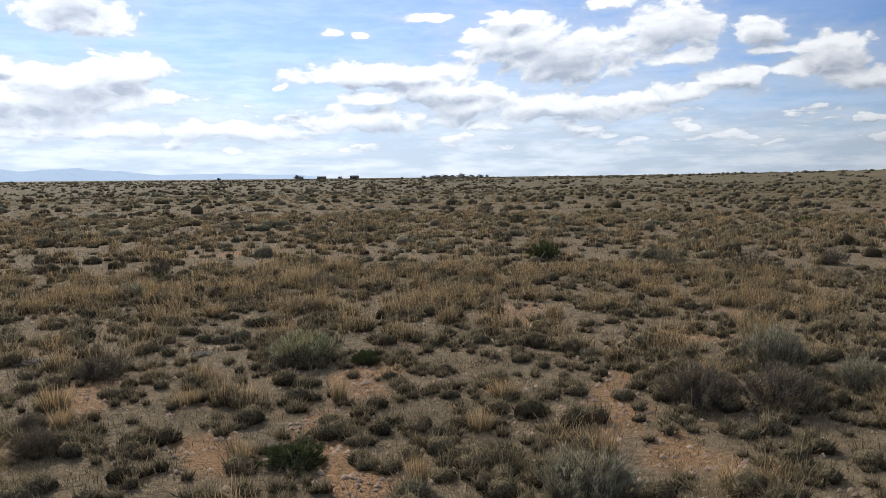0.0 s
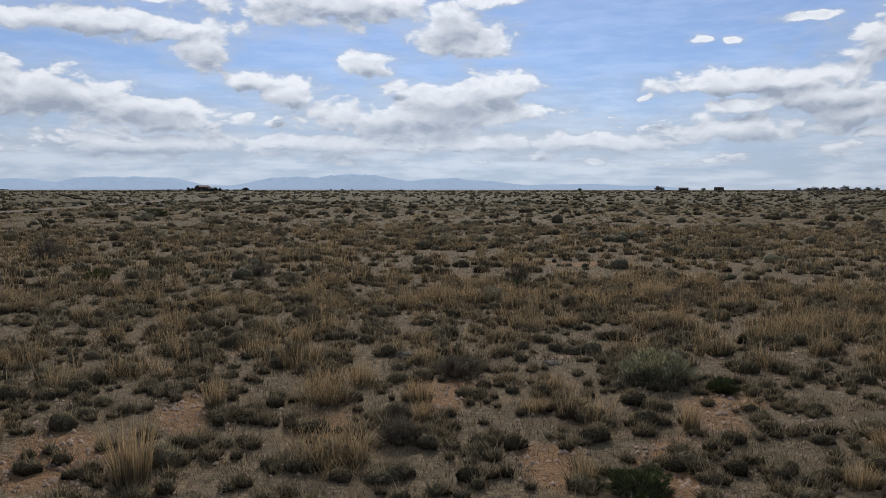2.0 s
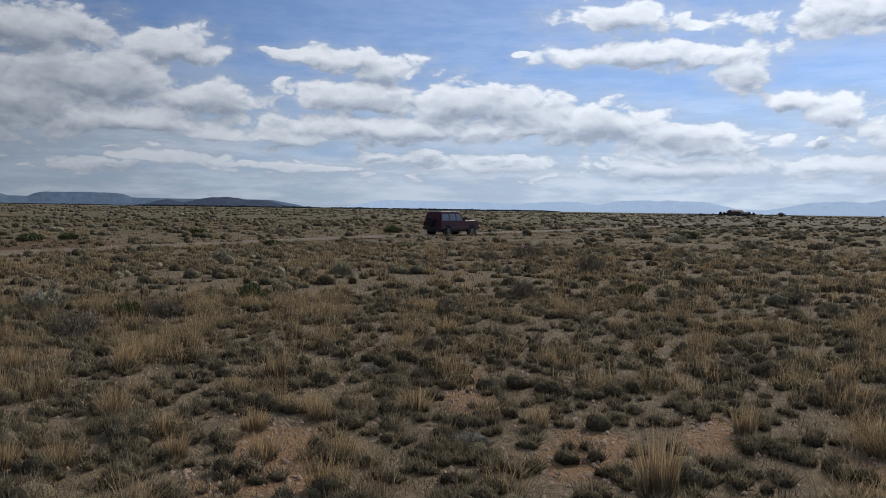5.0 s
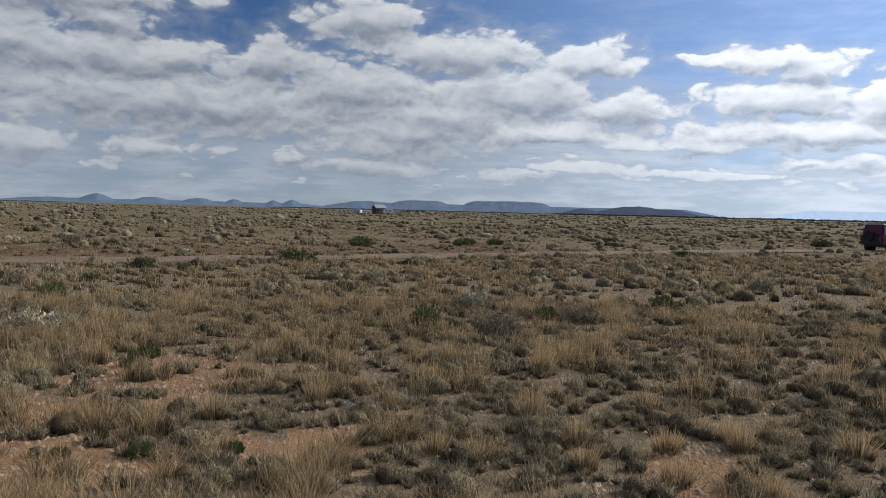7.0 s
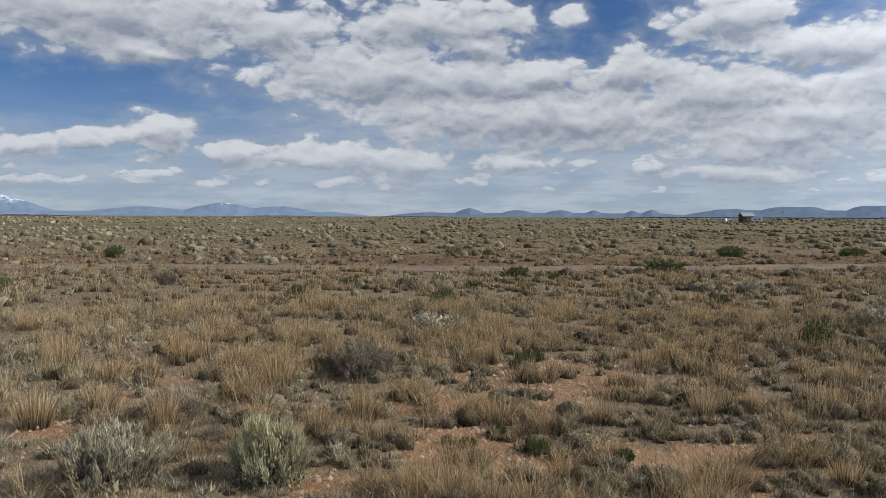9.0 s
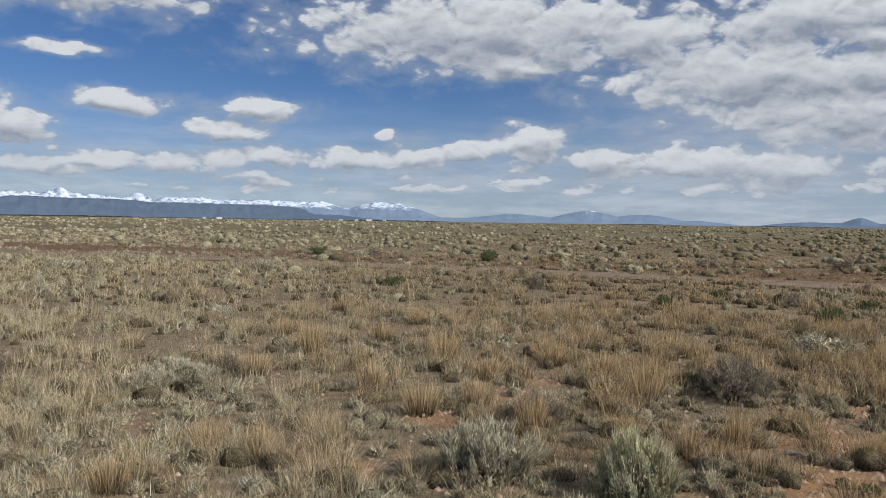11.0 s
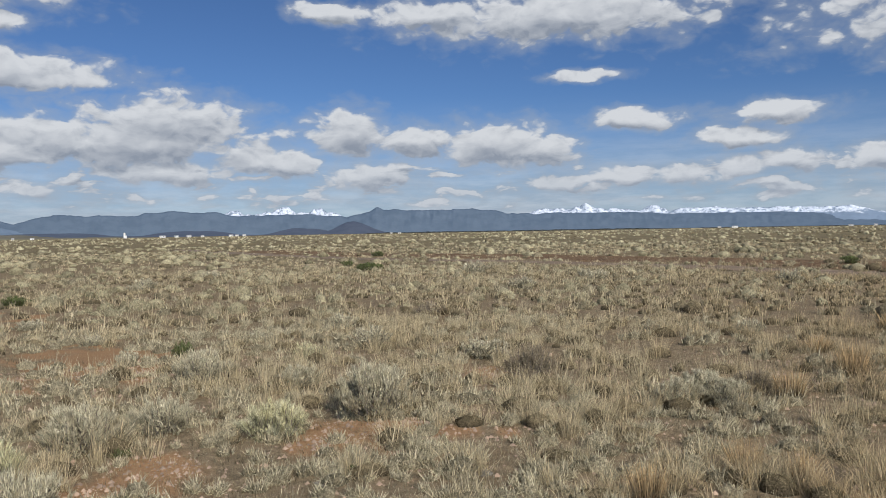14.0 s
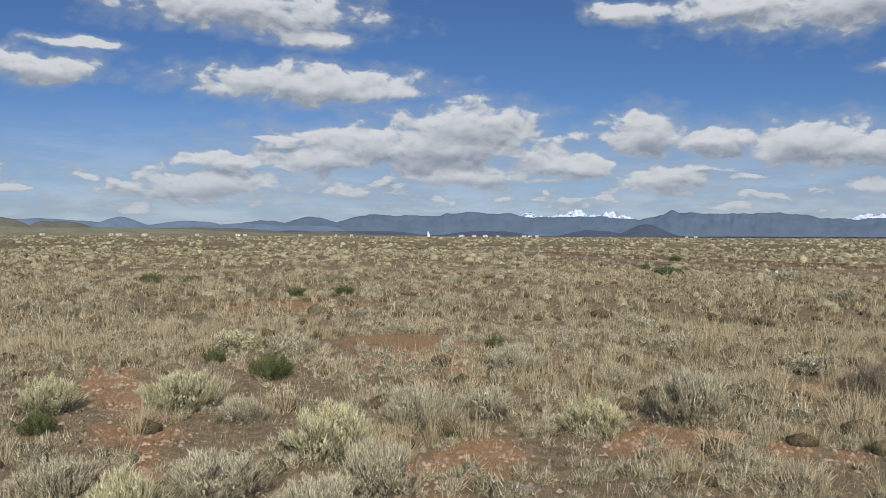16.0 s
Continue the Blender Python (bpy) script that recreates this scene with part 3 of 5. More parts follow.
SHRUBS += [
    ("straw", -10.18, 1.47, 0.52, 0.38), ("straw", -7.57, 1.03, 0.55, 0.43), ("straw", -5.70, 2.50, 0.40, 0.30), ("straw", -7.06, 2.67, 0.43, 0.31),
    ("straw", -8.05, 2.20, 0.42, 0.31), ("straw", -5.95, 1.94, 0.50, 0.28), ("straw", -6.39, 0.55, 0.56, 0.29), ("straw", -10.78, 6.07, 0.70, 0.41),
    ("straw", -6.15, 1.32, 0.41, 0.33), ("straw", -10.16, 0.22, 0.58, 0.45),
]
SHRUBS += [
    ("straw", -10.17, -2.08, 0.66, 0.45), ("straw", -7.94, -1.03, 0.46, 0.38), ("straw", -8.35, -0.64, 0.30, 0.37), ("straw", -7.31, -1.83, 0.49, 0.39),
    ("straw", -7.02, -2.72, 0.71, 0.34), ("straw", -9.67, -4.07, 0.60, 0.39), ("straw", -6.79, 1.34, 0.49, 0.35), ("straw", -6.51, 0.18, 0.46, 0.29),
    ("straw", -6.78, 2.68, 0.46, 0.37), ("straw", -9.79, 1.36, 0.55, 0.43), ("straw", -6.71, 2.06, 0.49, 0.30), ("straw", -10.57, 1.73, 0.68, 0.39),
]
SHRUBS += [
    ("straw", -7.07, -5.38, 0.77, 0.66), ("straw", -9.07, -5.22, 0.67, 0.54), ("straw", -5.79, -3.93, 0.46, 0.42), ("straw", -9.55, -3.89, 0.37, 0.49),
    ("straw", -5.31, -5.23, 0.54, 0.56), ("straw", -6.38, -3.84, 0.43, 0.53), ("straw", -7.87, -6.64, 0.81, 0.46), ("straw", -4.78, -6.25, 0.63, 0.47),
    ("straw", -6.44, -7.19, 0.77, 0.43), ("straw", -7.11, -8.90, 0.82, 0.51), ("straw", -7.86, -7.49, 0.70, 0.40), ("straw", -8.75, -4.22, 0.56, 0.32),
    ("straw", -10.82, -1.93, 0.70, 0.48), ("straw", -7.18, -2.99, 0.39, 0.29),
]
SHRUBS += [
    ("straw", -5.44, -6.17, 0.65, 0.49), ("straw", -5.55, -9.96, 0.73, 0.67), ("straw", -4.22, -8.82, 0.63, 0.51), ("straw", -4.99, -7.49, 0.65, 0.47),
    ("straw", -8.01, -7.79, 0.72, 0.41), ("straw", -8.29, -6.79, 0.61, 0.39), ("straw", -2.98, -5.98, 0.44, 0.35), ("straw", -7.02, -10.43, 0.79, 0.45),
    ("straw", -6.82, -8.60, 0.77, 0.47), ("straw", -8.72, -11.81, 0.82, 0.42), ("straw", -6.08, -11.95, 0.75, 0.39), ("straw", -2.68, -6.30, 0.53, 0.40),
    ("straw", -1.75, -5.71, 0.55, 0.40), ("straw", -8.71, -14.44, 0.95, 0.49),
]
SHRUBS += [
    ("straw", -0.06, 5.05, 0.30, 0.35), ("straw", -0.81, 7.00, 0.31, 0.37), ("straw", 1.63, 10.93, 0.47, 0.28), ("straw", 0.64, 7.13, 0.52, 0.27),
    ("straw", 0.39, 6.17, 0.41, 0.28), ("straw", -3.18, 11.43, 0.59, 0.31), ("straw", 4.91, 10.96, 0.51, 0.26), ("straw", -2.12, 6.87, 0.47, 0.22),
    ("straw", -3.19, 6.74, 0.54, 0.34), ("straw", -1.28, 5.48, 0.33, 0.26),
]
SHRUBS += [
    ("pale", -8.49, 3.87, 0.46, 0.19), ("pale", -5.66, 3.57, 0.53, 0.18), ("pale", -7.84, -0.57, 0.73, 0.11), ("pale", -6.38, -1.76, 0.53, 0.15),
    ("pale", -6.64, -3.47, 0.33, 0.11), ("pale", -6.66, -1.97, 0.45, 0.10), ("pale", -8.22, -0.33, 0.71, 0.09), ("pale", -8.49, -0.25, 0.55, 0.11),
    ("pale", -0.95, 15.80, 0.68, 0.14), ("pale", -4.30, 8.53, 0.55, 0.12), ("pale", -2.55, 8.81, 0.46, 0.08), ("pale", -5.21, 9.19, 0.45, 0.13),
    ("pale", -5.48, 8.83, 0.37, 0.11), ("pale", -2.59, -5.40, 0.26, 0.07), ("pale", 1.46, -5.81, 0.44, 0.09), ("pale", 0.52, -6.17, 0.31, 0.07),
    ("pale", -0.64, -6.31, 0.27, 0.07),
]
SHRUBS += [
    ("green", -9.41, -3.49, 0.24, 0.17), ("green", -6.10, -2.63, 0.21, 0.12), ("green", -6.67, -2.57, 0.17, 0.11), ("green", -6.22, -2.05, 0.30, 0.15),
    ("green", -6.35, -1.37, 0.19, 0.12), ("green", -9.98, -3.51, 0.45, 0.22), ("green", -8.34, -5.77, 0.44, 0.19), ("dead", -5.41, -4.66, 0.42, 0.13),
    ("green", 0.36, -6.40, 0.14, 0.08), ("green", 2.46, -7.22, 0.22, 0.11), ("silver", 4.24, -12.22, 0.46, 0.24), ("silver", 7.95, -16.95, 0.80, 0.27),
    ("green", 21.15, -25.85, 1.18, 0.49), ("silver", 2.75, -14.62, 0.63, 0.22), ("silver", 5.67, -14.38, 0.55, 0.23), ("silver", -6.77, -30.46, 1.32, 0.45),
    ("silver", 10.11, -29.95, 1.12, 0.46),
]
BARE = []
BARE += [
    (2.05, -6.46, 0.85, 0.54, -73), (4.71, -12.18, 1.94, 1.11, -69), (-0.06, -7.72, 0.45, 0.83, -91), (5.17, -6.10, 1.23, 0.40, -50),
    (7.01, -7.87, 1.75, 0.30, -48), (11.02, -18.59, 2.07, 2.15, -59), (0.48, -7.81, 0.48, 0.45, -85), (4.64, -12.74, 1.85, 0.96, -69),
    (0.52, -7.55, 0.56, 0.60, -84), (-3.31, -5.45, 0.39, 0.32, -120), (-4.75, -6.15, 0.36, 0.33, -127), (-6.77, -6.69, 0.26, 0.27, -135),
    (-1.20, -10.86, 0.50, 0.46, -95),
]
BARE += [
    (-6.14, -2.53, 0.91, 0.63, -156), (-8.62, -3.07, 1.12, 0.98, -159), (-6.50, -0.87, 0.68, 0.52, -171), (-4.67, -3.21, 0.21, 0.29, -143),
    (-5.96, -6.22, 0.37, 0.38, -132), (-6.55, -3.02, 0.87, 0.52, -152), (-8.46, -3.74, 0.63, 0.66, -153), (-9.91, -2.50, 0.52, 0.36, -164),
    (-6.30, 2.21, 0.58, 0.33, 163), (-7.40, -0.26, 0.31, 0.26, -175), (-13.13, -3.93, 0.53, 0.39, -162),
]
BARE += [
    (-7.35, 4.52, 0.85, 0.24, 150), (-4.98, 4.42, 0.44, 0.38, 140), (-4.94, 5.58, 0.71, 0.26, 133), (-5.60, 1.64, 0.25, 0.43, 167),
    (-7.55, -0.03, 0.32, 0.33, -177), (-6.99, 4.32, 0.87, 0.24, 150), (-4.82, 4.24, 0.58, 0.33, 141), (-4.53, 5.22, 0.61, 0.20, 133),
    (-3.63, 5.79, 0.50, 0.25, 124), (-2.97, 7.19, 0.58, 0.33, 114), (-1.57, 5.79, 0.23, 0.22, 106),
]
BARE += [
    (-0.67, 7.57, 0.96, 0.28, 96), (-0.80, 5.94, 0.66, 0.24, 99), (-0.43, 5.20, 0.35, 0.27, 96), (-1.59, 5.72, 0.35, 0.18, 107),
    (1.53, 6.75, 0.95, 0.23, 78), (1.73, 5.62, 0.46, 0.26, 74), (1.29, 11.40, 0.67, 0.33, 84), (2.02, 5.18, 0.21, 0.16, 69),
    (-2.94, 7.08, 0.36, 0.22, 114), (-5.66, 20.64, 0.64, 0.76, 106), (3.26, 9.51, 0.42, 0.29, 71), (4.31, 11.23, 0.39, 0.43, 69),
]


ROAD = [(34, -112), (15, -76), (4, -58), (-8, -46), (-15.5, -34), (-21, -22.5), (-26, -11.5), (-35, 1), (-45, 14), (-53, 28), (-66, 50), (-88, 85), (-111, 115), (-135, 160), (-175, 240), (-240, 360)]


def road_distance(x, y):
    best = np.full(np.shape(x), 1e9)
    for (ax, ay), (bx, by) in zip(ROAD, ROAD[1:]):
        dx, dy = bx - ax, by - ay
        k = np.clip(((x - ax) * dx + (y - ay) * dy) / (dx * dx + dy * dy), 0, 1)
        best = np.minimum(best, np.hypot(x - ax - k * dx, y - ay - k * dy))
    return best


VERGE = [(1.2 * x, 1.2 * y) for x, y in ROAD[1:8]]


def verge_share(x, y):
    """1 on the churned strip of bare red earth beyond the track, 0 away from it."""
    best = np.full(np.shape(x), 1e9)
    for (ax, ay), (bx, by) in zip(VERGE, VERGE[1:]):
        dx, dy = bx - ax, by - ay
        k = np.clip(((x - ax) * dx + (y - ay) * dy) / (dx * dx + dy * dy), 0, 1)
        best = np.minimum(best, np.hypot(x - ax - k * dx, y - ay - k * dy))
    return np.clip((4.6 - best + 5 * (fbm(x * 0.3, y * 0.3, 61, 3) - 0.5)) / 1.6, 0, 1)


def bareness(x, y):
    """1 inside the bare patches of earth, 0 well outside."""
    wob = 1.1 * (fbm(x * 2.6, y * 2.6, 31) - 0.5)
    out = np.zeros(np.shape(x))
    for cx, cy, along, across, turn in BARE:
        c, s = math.cos(radians(turn)), math.sin(radians(turn))
        u, v = (x - cx) * c + (y - cy) * s, -(x - cx) * s + (y - cy) * c
        out = np.maximum(out, 1.1 - np.hypot(u / along, v / across) + 2 * wob)
    return np.clip(out * 3, 0, 1)


def ground_height(x, y):
    r = np.hypot(x, y)
    fade = np.clip((90 - r) / 60, 0, 1)
    way = np.degrees(np.arctan2(-x, y))
    rise = 2.6 * np.clip((4 - way) / 33, 0, 1) * np.clip((way + 90) / 40, 0, 1) * np.clip((r - 50) / 170, 0, 1) ** 1.5
    clods = 0.30 * verge_share(x, y) * (fbm(x * 0.9, y * 0.9, 71, 3) - 0.42)
    return fade * (0.10 * (fbm(x * 0.35, y * 0.35, 5) - 0.5) + 0.05 * (fbm(x * 1.7, y * 1.7, 9) - 0.5)) + rise + clods


# ---------- ground ----------
def build_ground():
    radii = np.concatenate([[0.0], np.arange(0.5, 66, 0.4), np.geomspace(66.4, 4950, 50)])
    spokes = 420
    turn = np.linspace(0, 2 * np.pi, spokes, endpoint=False)
    rr, tt = np.meshgrid(radii[1:], turn, indexing="ij")
    x, y = (rr * np.cos(tt)).ravel(), (rr * np.sin(tt)).ravel()
    verts = np.concatenate([[(0, 0, 0)], np.stack([x, y, ground_height(x, y)], -1)])
    rings = len(radii) - 1
    a = (np.arange(rings - 1)[:, None] * spokes + np.arange(spokes)[None]).ravel()
    b = (np.arange(rings - 1)[:, None] * spokes + (np.arange(spokes)[None] + 1) % spokes).ravel()
    quads = np.stack([a, a + spokes, b + spokes, b], -1) + 1
    k = np.arange(spokes)
    tris = np.stack([np.zeros(spokes, int), k + 1, (k + 1) % spokes + 1], -1)
    ob = mesh_object("ground", verts, quads, tris, SOIL, floats={"bare": np.concatenate([[0], bareness(x, y)]), "verge": np.concatenate([[0], verge_share(x, y)])}, smooth=True)
    tagged(ob, "flat dry plain of reddish gravelly soil and grass litter", "ground", kind="structure")


def build_road():
    pts = []
    for (ax, ay), (bx, by) in zip(ROAD, ROAD[1:]):
        n = max(2, int(math.hypot(bx - ax, by - ay) / 1.5))
        pts += [(ax + (bx - ax) * k / n, ay + (by - ay) * k / n) for k in range(n)]
    pts = np.array(pts)
    for _ in range(12):
        pts[1:-1] = (pts[:-2] + 2 * pts[1:-1] + pts[2:]) / 4
    way = np.gradient(pts, axis=0)
    way /= np.linalg.norm(way, axis=1)[:, None]
    side = np.stack([-way[:, 1], way[:, 0]], -1)
    across = np.array([-1.3, -1.05, -0.7, -0.3, 0.3, 0.7, 1.05, 1.3])
    drop = np.array([0.0, 0.02, -0.02, 0.03, 0.03, -0.02, 0.02, 0.0])
    wob = 0.5 * (fbm(pts[:, 0] * 0.4, pts[:, 1] * 0.4, 3) - 0.5)
    xy = pts[:, None] + side[:, None] * (across[None, :, None] * (1 + 0.25 * wob[:, None, None]))
    z = ground_height(xy[..., 0], xy[..., 1]) + drop + 0.035
    verts = np.concatenate([xy, z[..., None]], -1).reshape(-1, 3)
    n, m = len(pts), len(across)
    a = (np.arange(n - 1)[:, None] * m + np.arange(m - 1)[None]).ravel()
    mat, nt, bsdf = material("packed_dirt")
    M, V, N, MIX, SM = node_tools(nt)
    pos = nt.nodes.new("ShaderNodeNewGeometry").outputs["Position"]
    nt.links.new(MIX(SM(N(pos, 1.3, 6, 0.65).outputs["Fac"], 0.35, 0.65), (0.24, 0.17, 0.105), (0.15, 0.108, 0.068)), bsdf.inputs["Base Color"])
    bsdf.inputs["Roughness"].default_value = 0.95
    ob = mesh_object("road", verts, np.stack([a, a + 1, a + m + 1, a + m], -1), None, mat, smooth=True)
    tagged(ob, "pale two-rut dirt track crossing the dry grass", "track", kind="structure")


build_ground()
build_road()


# ---------- far hills ----------
def hills(name, label, mat, reach, span, peaks, floor=0.1, rough=0.12, seed=0, fade=2.5, jag=1.1):
    """A ridge line round part of the horizon: peaks are (azimuth, height in degrees, half width, power)."""
    lo, hi = span
    n = int((hi - lo) * 14)
    az = np.linspace(lo, hi, n)
    top = np.full(n, floor)
    for a, e, w, p in peaks:
        top = np.maximum(top, e * np.exp(-np.abs((az - a) / w) ** p))
    top = top * (1 + 0.5 * rough * np.abs(value_noise(az * 4 * jag, az * 0 + 3.7, seed + 3) - 0.5))
    ends = np.clip(np.minimum(az - lo, hi - az) / fade, 0, 1)
    top = top * (1 + rough * 2 * (fbm(az * jag, az * 0 + seed, seed, 5) - 0.5)) * ends ** 0.7
    rows = 14
    verts = []
    for k in range(rows):
        s = k / (rows - 1)
        fold = fbm(az * 2.2 + 0.3 * s, np.full(n, 3.0 * s + seed), seed + 7, 4) - 0.5
        dist = reach + 240 * s + 150 * fold * s * (1 - 0.6 * s)
        z = np.tan(np.radians(top)) * dist * (s ** 0.8) - 3 * (1 - s)
        verts.append(np.stack([-np.sin(np.radians(az)) * dist, np.cos(np.radians(az)) * dist, z], -1))
    last = verts[-1] * (1.015, 1.015, 1.0)
    last[:, 2] = -5
    verts.append(last)
    verts = np.concatenate(verts)
    a = (np.arange(rows)[:, None] * n + np.arange(n - 1)[None]).ravel()
    ob = mesh_object(name, verts, np.stack([a, a + n, a + n + 1, a + 1], -1), None, mat, smooth=True)
    return tagged(ob, label, "hills", kind="structure")


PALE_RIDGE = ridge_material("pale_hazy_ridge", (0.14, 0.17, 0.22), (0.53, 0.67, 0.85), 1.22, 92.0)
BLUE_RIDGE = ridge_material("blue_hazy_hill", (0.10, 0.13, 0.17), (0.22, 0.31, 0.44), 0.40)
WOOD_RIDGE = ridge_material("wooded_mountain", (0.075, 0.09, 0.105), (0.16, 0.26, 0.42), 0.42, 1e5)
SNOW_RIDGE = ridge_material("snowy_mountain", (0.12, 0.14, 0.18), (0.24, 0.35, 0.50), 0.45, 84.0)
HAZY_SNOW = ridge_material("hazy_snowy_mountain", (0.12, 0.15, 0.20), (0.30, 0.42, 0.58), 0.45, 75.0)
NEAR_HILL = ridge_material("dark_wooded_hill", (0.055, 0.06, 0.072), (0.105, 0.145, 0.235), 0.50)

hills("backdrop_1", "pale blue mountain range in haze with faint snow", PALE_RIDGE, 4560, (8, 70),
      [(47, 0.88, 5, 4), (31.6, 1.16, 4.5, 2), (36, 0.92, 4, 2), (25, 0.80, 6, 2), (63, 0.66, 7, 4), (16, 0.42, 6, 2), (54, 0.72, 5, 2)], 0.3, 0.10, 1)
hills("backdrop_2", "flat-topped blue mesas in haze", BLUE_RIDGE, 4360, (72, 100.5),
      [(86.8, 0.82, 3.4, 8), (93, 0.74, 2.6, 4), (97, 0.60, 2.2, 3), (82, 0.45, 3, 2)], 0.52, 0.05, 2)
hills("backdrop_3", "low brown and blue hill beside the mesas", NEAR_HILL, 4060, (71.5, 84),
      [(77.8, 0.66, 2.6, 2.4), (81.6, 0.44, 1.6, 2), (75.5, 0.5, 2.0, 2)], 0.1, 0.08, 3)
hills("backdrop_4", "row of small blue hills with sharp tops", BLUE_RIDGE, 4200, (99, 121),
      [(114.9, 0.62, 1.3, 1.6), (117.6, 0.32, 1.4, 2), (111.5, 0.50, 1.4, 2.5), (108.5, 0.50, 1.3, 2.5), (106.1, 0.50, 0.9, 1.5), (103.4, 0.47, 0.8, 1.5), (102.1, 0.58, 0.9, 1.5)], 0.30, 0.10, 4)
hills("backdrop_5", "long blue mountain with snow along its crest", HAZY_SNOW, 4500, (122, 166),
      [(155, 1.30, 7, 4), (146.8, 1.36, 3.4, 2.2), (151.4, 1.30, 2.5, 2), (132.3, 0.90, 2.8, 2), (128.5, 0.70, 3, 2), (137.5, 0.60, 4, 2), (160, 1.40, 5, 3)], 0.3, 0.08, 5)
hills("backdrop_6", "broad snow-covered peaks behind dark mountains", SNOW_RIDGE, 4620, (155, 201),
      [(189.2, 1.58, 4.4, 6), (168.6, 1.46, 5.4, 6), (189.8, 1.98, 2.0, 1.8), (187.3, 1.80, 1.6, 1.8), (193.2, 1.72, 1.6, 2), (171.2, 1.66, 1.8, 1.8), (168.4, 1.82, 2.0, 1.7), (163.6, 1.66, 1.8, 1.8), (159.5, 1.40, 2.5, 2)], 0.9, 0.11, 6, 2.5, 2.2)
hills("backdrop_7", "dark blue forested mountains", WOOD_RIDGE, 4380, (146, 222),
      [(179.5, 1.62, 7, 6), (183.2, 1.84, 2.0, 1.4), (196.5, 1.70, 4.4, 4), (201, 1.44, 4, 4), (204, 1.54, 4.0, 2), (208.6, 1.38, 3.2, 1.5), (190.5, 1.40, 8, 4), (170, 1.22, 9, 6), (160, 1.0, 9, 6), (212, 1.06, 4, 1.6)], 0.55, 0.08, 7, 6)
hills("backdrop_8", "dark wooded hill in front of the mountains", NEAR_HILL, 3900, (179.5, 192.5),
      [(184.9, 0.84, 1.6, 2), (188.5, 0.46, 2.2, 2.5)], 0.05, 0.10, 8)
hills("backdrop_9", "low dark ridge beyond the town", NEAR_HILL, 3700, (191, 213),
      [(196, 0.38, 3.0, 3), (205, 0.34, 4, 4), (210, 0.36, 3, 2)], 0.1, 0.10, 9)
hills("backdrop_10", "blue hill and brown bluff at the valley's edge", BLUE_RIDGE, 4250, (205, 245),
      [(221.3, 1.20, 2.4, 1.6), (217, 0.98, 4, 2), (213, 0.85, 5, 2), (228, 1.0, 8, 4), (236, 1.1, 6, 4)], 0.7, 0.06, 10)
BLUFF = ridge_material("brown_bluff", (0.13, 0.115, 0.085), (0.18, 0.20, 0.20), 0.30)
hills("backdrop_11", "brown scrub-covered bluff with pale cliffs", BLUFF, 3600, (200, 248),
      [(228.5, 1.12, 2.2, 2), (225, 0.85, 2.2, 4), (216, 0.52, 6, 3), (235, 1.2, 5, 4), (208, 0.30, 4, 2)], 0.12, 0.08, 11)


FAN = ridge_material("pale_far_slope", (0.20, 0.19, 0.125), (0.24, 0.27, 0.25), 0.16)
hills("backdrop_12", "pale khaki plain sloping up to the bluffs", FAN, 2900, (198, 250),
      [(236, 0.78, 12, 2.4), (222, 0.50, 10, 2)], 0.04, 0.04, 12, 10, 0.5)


# ---------- grass ----------
rng = np.random.default_rng(7)


def keep_out(x, y):
    """True where neither track, car nor bare patch stands in the way."""
    return ((road_distance(x, y) > 1.4) | (rng.random(len(x)) < 0.25)) & (rng.random(len(x)) > 0.66 * verge_share(x, y)) & (rng.random(len(x)) > 0.66 * bareness(x, y)) & (np.hypot(x + 52.8, y - 28.4) > 1.3)


def azimuth(x, y):
    a = np.degrees(np.arctan2(-x, y))
    return np.where(a < -80, a + 360, a)


def scatter(count, lo, hi):
    r, a = np.sqrt(rng.uniform(lo * lo, hi * hi, count)), rng.uniform(0, 2 * np.pi, count)
    x, y = r * np.cos(a), r * np.sin(a)
    way = azimuth(x, y)
    keep = ((way > -36) & (way < 236) & (r > 3.6)) | (rng.random(count) < 0.06)      # thinner on the trampled side
    return x[keep], y[keep]


